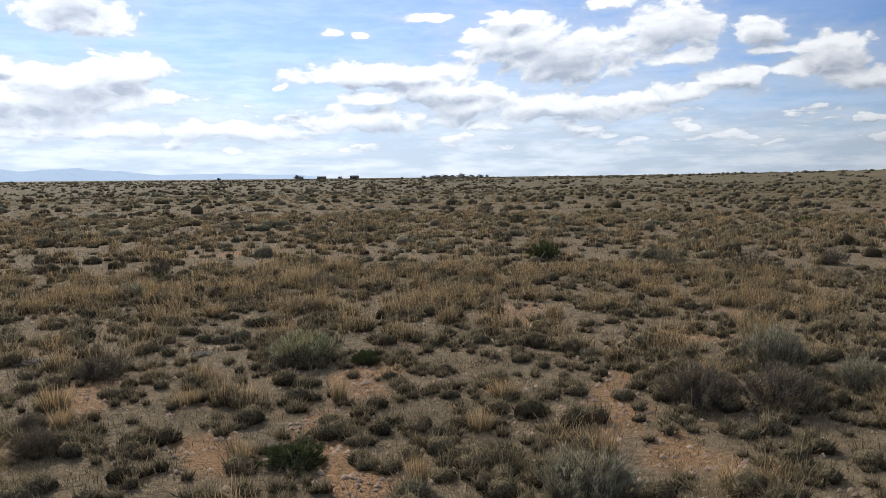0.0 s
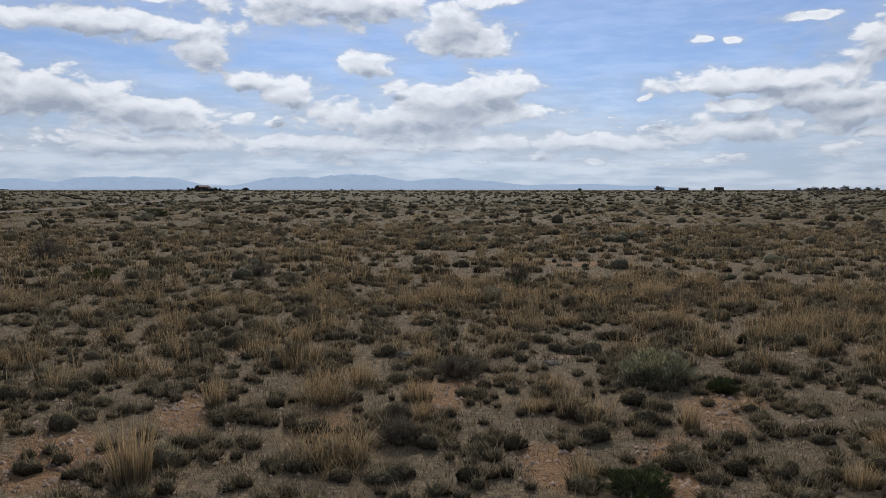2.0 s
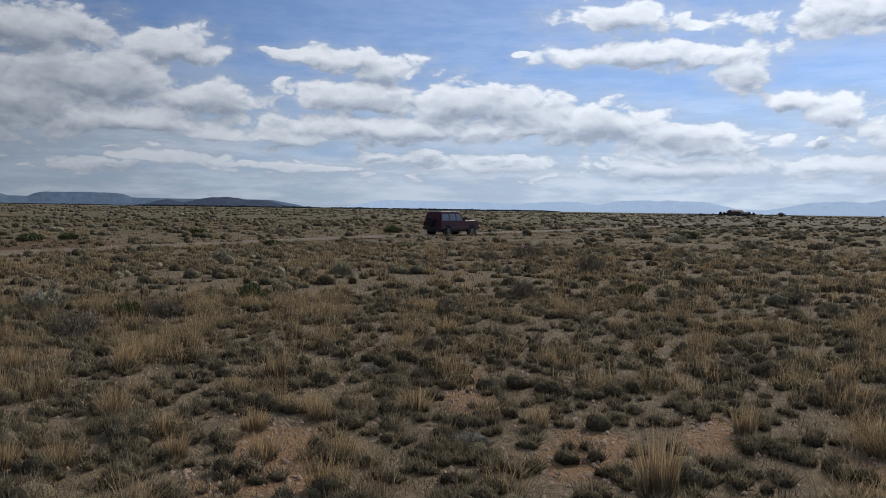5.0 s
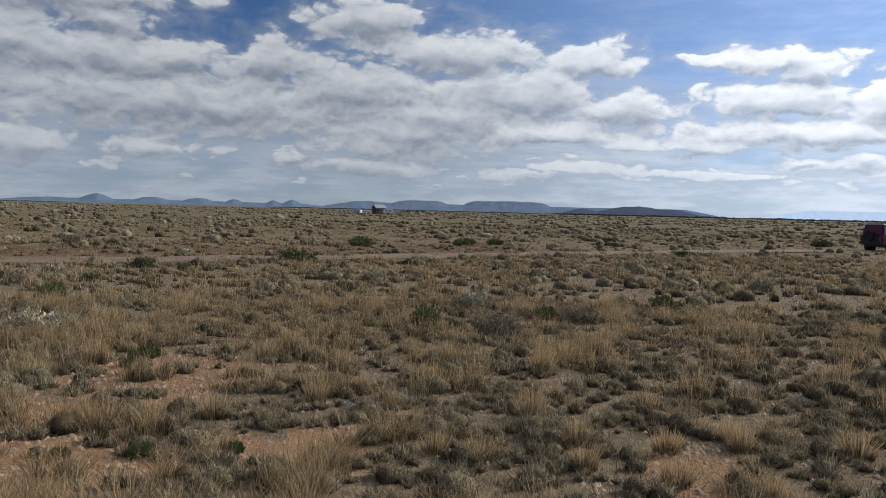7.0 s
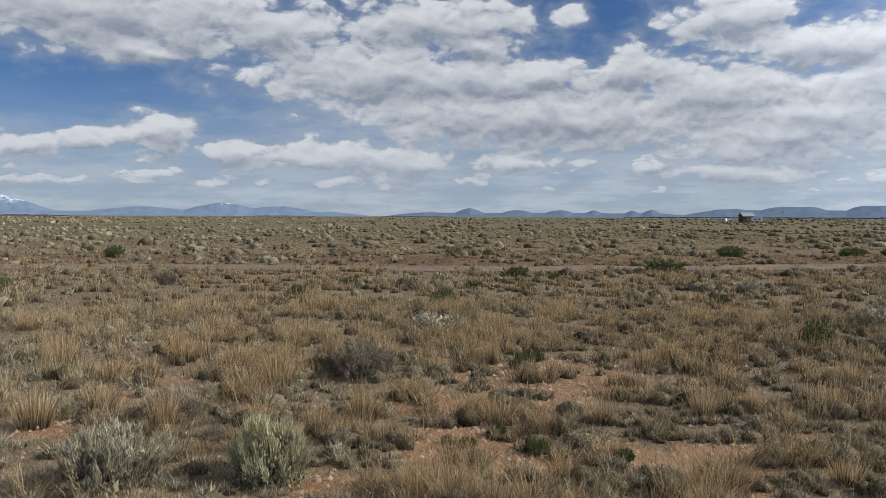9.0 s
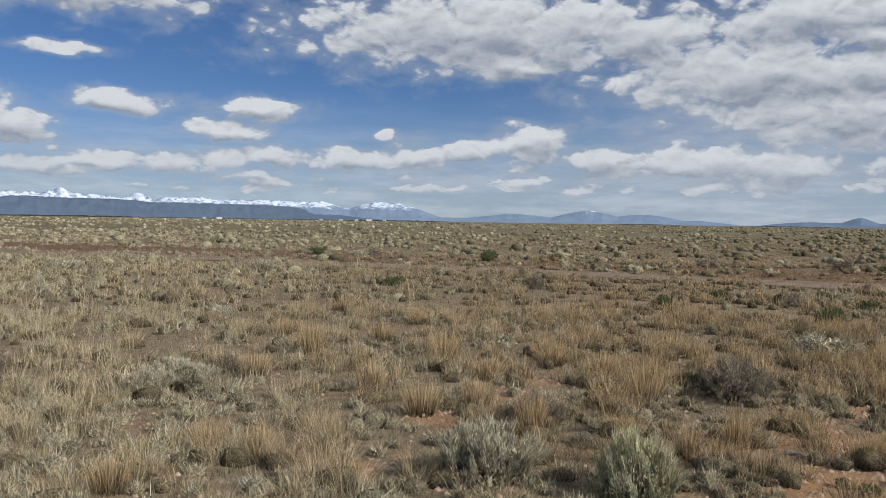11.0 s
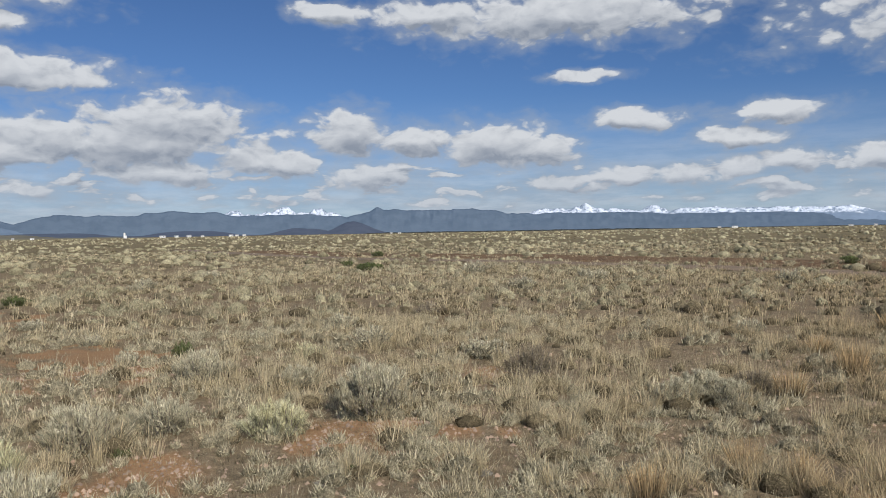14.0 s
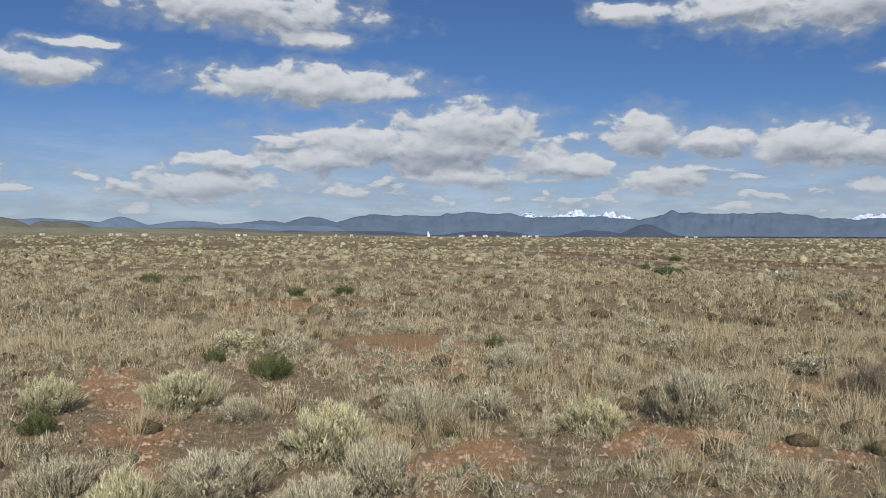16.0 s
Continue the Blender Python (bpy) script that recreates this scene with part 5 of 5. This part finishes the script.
DARK_GLASS = plain("tinted_glass", (0.10, 0.11, 0.125), 0.08)
# cabin is solid, so sky brightness through the windows is painted into this glass
SIDE_SKY_GLASS = plain("side_sky_glass", (0.26, 0.28, 0.31), 0.06)
# roof tone: the reflected sky is painted in as a pale base colour
SKY_SHEEN_PAINT = plain("sky_sheen_paint", (0.42, 0.41, 0.40), 0.4, 0.1)


def build_car(x, y, heading):
    car = tagged(new("suv"), "dark maroon boxy four-door off-road car parked on the track", "car")
    bm = bmesh.new()
    block(bm, -2.2, 2.2, -0.86, 0.86, 0.42, 1.05, 0.07, (0.03, 0.05, 0.03))
    body = part("body", bm, PAINT, car, "dark maroon painted body")
    bm = bmesh.new()
    block(bm, -2.17, 0.72, -0.83, 0.83, 1.04, 1.72, 0.07, (0.16, 0.55, 0.13))
    part("cabin", bm, PAINT, car)
    bm = bmesh.new()
    block(bm, -1.98, 0.18, -0.68, 0.68, 1.715, 1.775, 0.02, (0.04, 0.06, 0.04))
    part("roof_panel", bm, SKY_SHEEN_PAINT, car, "roof painted pale for the sky's reflection")
    bm = bmesh.new()
    block(bm, 0.74, 2.16, -0.80, 0.80, 1.045, 1.11, 0.03, (0.0, 0.12, 0.05))
    part("bonnet", bm, PAINT, car)
    for s in (-1, 1):
        for x0, x1 in ((-2.0, -1.22), (-1.14, -0.46), (-0.38, 0.36)):
            bm = bmesh.new()
            lean = 0.10 if x0 < -1.9 else 0.02
            front = 0.30 if x1 > 0.3 else 0.02
            for (u, h) in ((x0, 1.10), (x1, 1.10), (x1 - front, 1.60), (x0 + lean, 1.60)):
                inset = 0.13 * (h - 1.04) / 0.68
                bm.verts.new((u, s * (0.834 - inset), h))
            bm.verts.ensure_lookup_table()
            face = bm.faces.new(bm.verts if s < 0 else bm.verts[:][::-1])
            r = bmesh.ops.extrude_face_region(bm, geom=[face])
            bmesh.ops.translate(bm, vec=(0, s * 0.006, 0), verts=[v for v in r["geom"] if isinstance(v, bmesh.types.BMVert)])
            part("side_window", bm, SIDE_SKY_GLASS, car, "glass painted pale for the sky seen through it")
        bm = bmesh.new()
        block(bm, -1.95, 1.95, s * 0.868 - 0.012, s * 0.868 + 0.012, 0.60, 0.64, 0.008)
        part("side_trim", bm, TIN_GREY, car, "pale side moulding")
        bm = bmesh.new()
        block(bm, 0.28, 0.42, s * 0.95 - 0.09, s * 0.95 + 0.09, 1.12, 1.27, 0.03)
        part("mirror", bm, TRIM, car)
        bm = bmesh.new()
        block(bm, -2.225, -2.17, s * 0.72 - 0.10, s * 0.72 + 0.10, 0.72, 1.02, 0.012)
        part("tail_light", bm, RED_LENS, car, "red tail light")
        bm = bmesh.new()
        block(bm, 2.15, 2.205, s * 0.62 - 0.12, s * 0.62 + 0.12, 0.76, 0.94, 0.012)
        part("headlight", bm, CLEAR_LENS, car)
        bm = bmesh.new()
        block(bm, -1.85, 0.1, s * 0.60 - 0.02, s * 0.60 + 0.02, 1.80, 1.83, 0.01)
        part("roof_rail", bm, TRIM, car)
        for wx in (-1.36, 1.36):
            bm = bmesh.new()
            drum(bm, (wx, s * 0.79, 0.37), 0.46, 0.16, 24)
            part("wheel_arch", bm, TRIM, car)
            bm = bmesh.new()
            drum(bm, (wx, s * 0.78, 0.36), 0.36, 0.24, 28)
            bmesh.ops.bevel(bm, geom=[e for e in bm.edges if len(e.link_faces) == 2 and any(len(f.verts) > 4 for f in e.link_faces)], offset=0.03, segments=2, affect="EDGES")
            wheel = part("wheel", bm, RUBBER, car, "black tyre")
            bm = bmesh.new()
            drum(bm, (wx, s * 0.895, 0.36), 0.20, 0.03, 20)
            part("rim", bm, TIN_GREY, wheel, "grey metal rim")
    bm = bmesh.new()
    block(bm, -2.13, -2.06, -0.62, 0.62, 1.12, 1.60, 0.01, (0.10, -0.10, 0.08))
    part("rear_window", bm, DARK_GLASS, car, "dark tinted glass")
    bm = bmesh.new()
    block(bm, 0.20, 0.74, -0.66, 0.66, 1.09, 1.60, 0.01, (0.02, 0.40, 0.08))
    part("windscreen", bm, DARK_GLASS, car)
    bm = bmesh.new()
    block(bm, -2.32, -2.16, -0.84, 0.84, 0.45, 0.64, 0.04)
    part("rear_bumper", bm, TRIM, car)
    # black panel added over the rear: it paints in the shade there
    bm = bmesh.new()
    block(bm, -2.215, -2.15, -0.58, 0.58, 0.62, 1.06, 0.015)
    part("tailgate", bm, TRIM, car, "black panel added over the tailgate for the shade on the car's rear")
    bm = bmesh.new()
    block(bm, 2.16, 2.32, -0.84, 0.84, 0.45, 0.64, 0.04)
    part("front_bumper", bm, TRIM, car)
    bm = bmesh.new()
    drum(bm, (-2.27, 0.08, 0.98), 0.34, 0.20, 26, "X")
    part("spare_wheel", bm, RUBBER, car, "black spare tyre on the tailgate")
    bm = bmesh.new()
    block(bm, -2.0, 2.0, -0.6, 0.6, 0.28, 0.44, 0.03)
    part("chassis", bm, TRIM, car)
    z = float(ground_height(np.array([x]), np.array([y]))[0])
    car.matrix_basis = pose(x, y, z, 0, 0, heading + 90)


build_car(-52.66, 28.66, 21.0)


# ---------- far buildings, trees and the town ----------
WHITE_WALL = plain("white_painted_wall", (0.74, 0.74, 0.72), 0.7)
BROWN_WALL = plain("dark_board_wall", (0.075, 0.06, 0.05), 0.85, 0.0, 0.3)
TIN_ROOF = plain("grey_tin_roof", (0.36, 0.36, 0.37), 0.5, 0.2)
DARK_ROOF = plain("dark_shingle_roof", (0.06, 0.055, 0.055), 0.9)
RUST_ROOF = plain("rusty_pink_roof", (0.20, 0.125, 0.105), 0.8)
WOOD = plain("dark_trunk", (0.07, 0.055, 0.045), 0.9)
TREE_LEAF = blade_material("far_tree_leaf", (0.035, 0.045, 0.025), (0.06, 0.07, 0.04), (0.09, 0.085, 0.06))
# leaf tones lifted towards blue-grey: distance haze is painted into the colour
HAZED_LEAF = blade_material("hazed_tree_leaf", (0.055, 0.065, 0.07), (0.075, 0.085, 0.085), (0.09, 0.10, 0.10))
BARE_TWIG = blade_material("bare_twig", (0.22, 0.20, 0.185), (0.30, 0.275, 0.26), (0.34, 0.315, 0.30))


def spot(az, reach):
    return -math.sin(radians(az)) * reach, math.cos(radians(az)) * reach


def build_house(az, reach, wide, deep, tall, roof_up, wall, roof, label, category, turn=0.0, windows=3, door=True):
    """A gabled house: walls, two-sided roof, windows with frames, a door."""
    house = tagged(new(category.replace(" ", "_")), label, category)
    bm = bmesh.new()
    block(bm, -wide / 2, wide / 2, -deep / 2, deep / 2, -0.3, tall)
    ends = [bm.verts.new(c) for c in ((-wide / 2, -deep / 2, tall), (-wide / 2, deep / 2, tall), (-wide / 2, 0, tall + roof_up))]
    bm.faces.new(ends)
    ends = [bm.verts.new(c) for c in ((wide / 2, -deep / 2, tall), (wide / 2, 0, tall + roof_up), (wide / 2, deep / 2, tall))]
    bm.faces.new(ends)
    part("wall", bm, wall, house)
    bm = bmesh.new()
    o, th = 0.35, 0.18
    for s in (-1, 1):
        low = s * (deep / 2 + o)
        drop = roof_up * o / (deep / 2)
        pts = [(-wide / 2 - o, low, tall - drop), (wide / 2 + o, low, tall - drop), (wide / 2 + o, 0, tall + roof_up), (-wide / 2 - o, 0, tall + roof_up)]
        a = [bm.verts.new((x, y, z + 0.02)) for x, y, z in pts]
        b = [bm.verts.new((x, y, z + 0.02 + th)) for x, y, z in pts]
        bm.faces.new(a)
        bm.faces.new(b[::-1])
        for i in range(4):
            bm.faces.new((a[i], a[(i + 1) % 4], b[(i + 1) % 4], b[i]))
    bmesh.ops.recalc_face_normals(bm, faces=bm.faces)
    part("roof", bm, roof, house)
    for i in range(windows):
        u = -wide / 2 + wide * (i + 0.5) / windows
        if door and i == windows // 2:
            bm = bmesh.new()
            block(bm, u - 0.5, u + 0.5, -deep / 2 - 0.06, -deep / 2 + 0.02, 0, 2.05)
            part("door", bm, BROWN_WALL, house)
            continue
        bm = bmesh.new()
        block(bm, u - 0.55, u + 0.55, -deep / 2 - 0.05, -deep / 2 + 0.02, tall * 0.42, tall * 0.82)
        frame_part = part("window", bm, TIN_ROOF, house)
        bm = bmesh.new()
        block(bm, u - 0.45, u + 0.45, -deep / 2 - 0.062, -deep / 2 - 0.04, tall * 0.46, tall * 0.78)
        part("pane", bm, DARK_GLASS, frame_part)
    x, y = spot(az, reach)
    house.matrix_basis = pose(x, y, 0, 0, 0, az + turn)
    return house


def build_tree(az, reach, tall, wide, seed, leaf, label):
    """Trunk with forking limbs and a loose crown of many small leaf clumps."""
    g = np.random.default_rng(seed)
    tree = tagged(new("tree"), label, "tree", "trees at the far farms")
    bm = bmesh.new()
    bmesh.ops.create_cone(bm, cap_ends=True, segments=7, radius1=0.035 * tall, radius2=0.018 * tall, depth=tall * 0.5, matrix=Matrix.Translation((0, 0, tall * 0.23)))
    for k in range(7):
        a, up = g.uniform(0, 6.28), g.uniform(0.25, 0.9)
        d = Vector((math.cos(a) * 0.6, math.sin(a) * 0.6, up)).normalized()
        size = tall * g.uniform(0.3, 0.45)
        m = Matrix.Translation(Vector((0, 0, tall * g.uniform(0.25, 0.45))) + d * size / 2) @ d.to_track_quat("Z", "Y").to_matrix().to_4x4()
        bmesh.ops.create_cone(bm, cap_ends=False, segments=5, radius1=0.014 * tall, radius2=0.004 * tall, depth=size, matrix=m)
    part("trunk", bm, WOOD, tree)
    n = 1000
    way = g.normal(0, 1, (n, 3))
    way /= np.linalg.norm(way, axis=1)[:, None]
    lump = 0.75 + 0.35 * np.sin(way[:, 0] * 5 + seed) * np.cos(way[:, 2] * 4 - seed)
    c = way * (g.random(n) ** 0.5 * lump)[:, None] * (wide * 0.6, wide * 0.6, tall * 0.5) + (0, 0, tall * 0.47)
    size = tall * 0.045
    off = g.normal(0, size, (n, 3, 3))
    v = (c[:, None] + off).reshape(-1, 3)
    mesh_object("crown", v, None, np.arange(n * 3).reshape(-1, 3), leaf, tree, floats={"along": np.repeat(g.random(n), 3), "tint": np.repeat(g.random(n), 3)})
    x, y = spot(az, reach)
    tree.matrix_basis = pose(x, y, 0)


def tree_belt(name, label, spans, seed, leaf):
    """Far rows of trees that run together: spans of (azimuth from, to, reach, height)."""
    g = np.random.default_rng(seed)
    all_v = []
    for lo, hi, reach, tall in spans:
        n = int((hi - lo) * reach * 0.0175 * 8)
        az = np.radians(g.uniform(lo, hi, n))
        r = reach + g.normal(0, 12, n)
        grow = tall * np.clip(np.minimum(np.degrees(az) - lo, hi - np.degrees(az)) / 1.5, 0.15, 1) * (0.25 + 0.75 * fbm(np.degrees(az) * 3.1, az * 0, seed, 4))
        c = np.stack([-np.sin(az) * r, np.cos(az) * r, grow * g.random(n) * 0.8], -1)
        all_v.append((c[:, None] + g.normal(0, 1, (n, 3, 3)) * (tall * 0.35, tall * 0.35, tall * 0.14)).reshape(-1, 3))
    v = np.concatenate(all_v)
    v[:, 2] = np.maximum(v[:, 2], -0.3)
    n = len(v) // 3
    ob = mesh_object(name, v, None, np.arange(n * 3).reshape(-1, 3), leaf, None, floats={"along": np.repeat(g.random(n), 3), "tint": np.repeat(g.random(n), 3)})
    tagged(ob, label, "trees", kind="stuff")


tree_belt("far_trees", "dark low line of far trees along the horizon", [(54, 84, 2600, 7.5), (84, 104, 2700, 5), (163, 184, 2600, 5.5), (126, 131, 2600, 4), (142, 150, 2300, 4.5), (150, 163, 2900, 3.5), (116, 122, 2500, 3.5)], 3, HAZED_LEAF)
tree_belt("bare_thicket", "low thicket of bare grey trees on the horizon", [(-3.5, 1.7, 1050, 5.0), (9.6, 10.6, 1000, 4.0)], 8, BARE_TWIG)
tree_belt("far_hedge", "broken dark hedge by the far farms", [(8.2, 11.6, 1000, 2.0), (38, 46.5, 1500, 3.0), (1, 5, 1300, 1.6)], 5, TREE_LEAF)

# farm on the rise
build_house(8.6, 1000, 11, 7, 2.9, 1.2, BROWN_WALL, DARK_ROOF, "long low dark barn on the horizon", "barn", 0, 3)
build_house(6.3, 1000, 9.5, 7, 3.4, 1.4, BROWN_WALL, DARK_ROOF, "dark farmhouse with a pitched roof on the horizon", "house", 15, 3)
for k, (az, reach, tall, wide, leaf) in enumerate((
        (10.3, 1000, 8.0, 7.0, BARE_TWIG), (10.0, 1010, 6.0, 5, BARE_TWIG), (7.3, 1000, 5.5, 5.0, BARE_TWIG), (1.35, 1050, 5.5, 6, BARE_TWIG), (0.75, 1040, 5.5, 6, BARE_TWIG), (-0.2, 1060, 7, 9, TREE_LEAF),
        (-0.7, 1050, 6, 7, TREE_LEAF), (-1.4, 1050, 8.5, 9, BARE_TWIG), (-2.1, 1050, 6.0, 6, BARE_TWIG), (-2.7, 1050, 6.5, 8, BARE_TWIG), (-3.2, 1050, 5.5, 5, BARE_TWIG), (0.35, 1050, 6.8, 9, BARE_TWIG), (2.9, 1150, 3.4, 3, TREE_LEAF),
        (-4.0, 1100, 3.0, 2.5, TREE_LEAF), (-5.1, 1100, 3.2, 2.5, TREE_LEAF), (39.3, 830, 5.2, 6.5, TREE_LEAF), (15.65, 800, 4.2, 3.6, TREE_LEAF), (28.35, 800, 2.6, 4.5, TREE_LEAF), (32.6, 1200, 3.6, 4, TREE_LEAF), (33.4, 1200, 3.2, 3, TREE_LEAF), (31.9, 1200, 3.0, 3, TREE_LEAF))):
    build_tree(az, reach, tall * 0.92, wide * 1.3, 40 + k, leaf, "bare grey tree on the horizon" if leaf is BARE_TWIG else "dark leafy tree on the horizon")
# dark homestead by the pale road
build_house(42.15, 780, 10.5, 8, 4.2, 1.5, BROWN_WALL, RUST_ROOF, "dark two-storey house with a pinkish roof among trees", "house", 25, 3)
build_house(41.6, 760, 6, 5, 2.4, 1.0, BROWN_WALL, DARK_ROOF, "small dark shed beside the house", "shed", 10, 1)
for k, (az, tall) in enumerate(((43.1, 4.6), (42.85, 4.2), (42.6, 5.4), (41.75, 5.8), (41.3, 4.8), (41.0, 3.8), (44.4, 2.6), (40.5, 2.4))):
    build_tree(az, 790, tall, tall * 0.8, 80 + k, TREE_LEAF, "small dark tree beside the dark house")
# camp with a trailer
build_house(95.9, 330, 4.6, 3.2, 2.6, 1.1, BROWN_WALL, TIN_ROOF, "small dark shed with a pale tin roof", "shed", 30, 1, False)


def build_trailer(az, reach, wide, tall, label, turn):
    thing = tagged(new("trailer"), label, "trailer")
    bm = bmesh.new()
    block(bm, -wide / 2, wide / 2, -1.1, 1.1, 0.5, tall, 0.18)
    body = part("body", bm, WHITE_WALL, thing)
    for u in (-0.28, 0.1):
        bm = bmesh.new()
        block(bm, wide * u, wide * u + 0.7, -1.12, -1.08, tall * 0.55, tall * 0.8, 0.01)
        part("window", bm, DARK_GLASS, body)
    for s in (-1, 1):
        bm = bmesh.new()
        drum(bm, (0.1, s * 0.95, 0.34), 0.34, 0.2, 18)
        part("wheel", bm, RUBBER, thing)
    bm = bmesh.new()
    block(bm, wide / 2 - 0.05, wide / 2 + 0.9, -0.06, 0.06, 0.42, 0.52)
    part("drawbar", bm, TRIM, thing)
    bm = bmesh.new()
    block(bm, wide / 2 + 0.75, wide / 2 + 0.85, -0.05, 0.05, -0.05, 0.45)
    part("jack", bm, TRIM, thing)
    x, y = spot(az, reach)
    thing.matrix_basis = pose(x, y, 0, 0, 0, az + turn)


build_trailer(95.25, 322, 4.0, 2.0, "white travel trailer beside a dark shed", 8)
build_trailer(97.45, 285, 3.0, 1.7, "small white camper parked in the scrub", -15)
build_trailer(97.0, 290, 1.9, 1.4, "small pale utility trailer in the scrub", 20)


def build_windmill(az, reach):
    mill = tagged(new("windmill"), "small farm windmill with a white tail vane", "windmill")
    for sx in (-1, 1):
        for sy in (-1, 1):
            bm = bmesh.new()
            a, b = Vector((sx * 0.9, sy * 0.9, -0.1)), Vector((sx * 0.12, sy * 0.12, 5.6))
            d = b - a
            bmesh.ops.create_cone(bm, cap_ends=True, segments=6, radius1=0.09, radius2=0.07, depth=d.length, matrix=Matrix.Translation((a + b) / 2) @ d.to_track_quat("Z", "Y").to_matrix().to_4x4())
            part("leg", bm, TIN_ROOF, mill)
    for k in range(10):
        bm = bmesh.new()
        block(bm, -0.16, 0.16, -0.02, 0.02, 0.3, 1.35)
        blade = part("sail", bm, WHITE_WALL, mill)
        blade.matrix_basis = Matrix.Translation((0, -0.35, 5.9)) @ Matrix.Rotation(2 * math.pi * k / 10, 4, "Y")
    bm = bmesh.new()
    drum(bm, (0, -0.2, 5.9), 0.32, 0.4, 12)
    part("hub", bm, TIN_ROOF, mill)
    bm = bmesh.new()
    block(bm, -0.04, 0.04, 0.0, 2.0, 5.85, 5.95)
    block(bm, -0.03, 0.03, 1.2, 2.2, 5.5, 6.4)
    part("tail_vane", bm, WHITE_WALL, mill)
    x, y = spot(az, reach)
    mill.matrix_basis = pose(x, y, 0, 0, 0, az + 20)


build_windmill(93.68, 560)
for k, (az, reach, wide) in enumerate(((93.9, 600, 5), (93.2, 610, 4.5), (92.8, 640, 4))):
    build_tree(az, reach, 1.9, wide, 120 + k, TREE_LEAF, "low dark bush near the windmill")

# town below the mountains
TOWN = [(197.9, 1500, 9, 3.0), (197.0, 1520, 7, 2.8), (196.2, 1560, 8, 3.2), (195.3, 1500, 5, 2.6), (193.4, 1500, 7, 2.8), (193.0, 1520, 6, 2.6), (192.5, 1600, 6, 3.0),
        (205.8, 1500, 6, 2.6), (206.9, 1500, 4, 2.4), (209.4, 1450, 6, 2.4), (213.7, 1400, 7, 2.8), (213.2, 1420, 5, 2.6), (216.4, 1400, 5, 2.6), (219.8, 1400, 8, 2.6), (221.4, 1380, 7, 2.8), (221.9, 1380, 5, 2.8), (226.0, 1400, 6, 2.4),
        (158.3, 1900, 12, 3.6), (159.3, 1900, 6, 3.0)]
TOWN += [(147.9, 1800, 14, 4.0), (148.8, 1800, 6, 3.0), (149.9, 1850, 7, 2.8), (151.3, 1850, 8, 2.6), (146.8, 1800, 6, 3.0), (181.6, 1700, 5, 2.6), (182.2, 1700, 4, 2.4)]
for k, (az, reach, wide, tall) in enumerate(TOWN):
    build_house(az, reach, wide, 6, tall, 0.9, WHITE_WALL, TIN_ROOF, "small white house with a tin roof in the far town", "house", (k * 37) % 40 - 20, 3)


def build_silo(az, reach):
    silo = tagged(new("grain_elevator"), "tall white grain elevator above the town", "grain elevator")
    bm = bmesh.new()
    drum(bm, (0, 0, 4.6), 1.7, 9.6, 24, "Z")
    part("tower", bm, WHITE_WALL, silo)
    bm = bmesh.new()
    bmesh.ops.create_cone(bm, cap_ends=True, segments=24, radius1=1.8, radius2=0.3, depth=1.2, matrix=Matrix.Translation((0, 0, 9.98)))
    part("cap", bm, TIN_ROOF, silo)
    bm = bmesh.new()
    block(bm, 1.6, 3.6, -1.2, 1.2, -0.2, 5.0, 0.05)
    part("annex", bm, WHITE_WALL, silo)
    x, y = spot(az, reach)
    silo.matrix_basis = pose(x, y, 0, 0, 0, az)


build_silo(200.3, 1500)
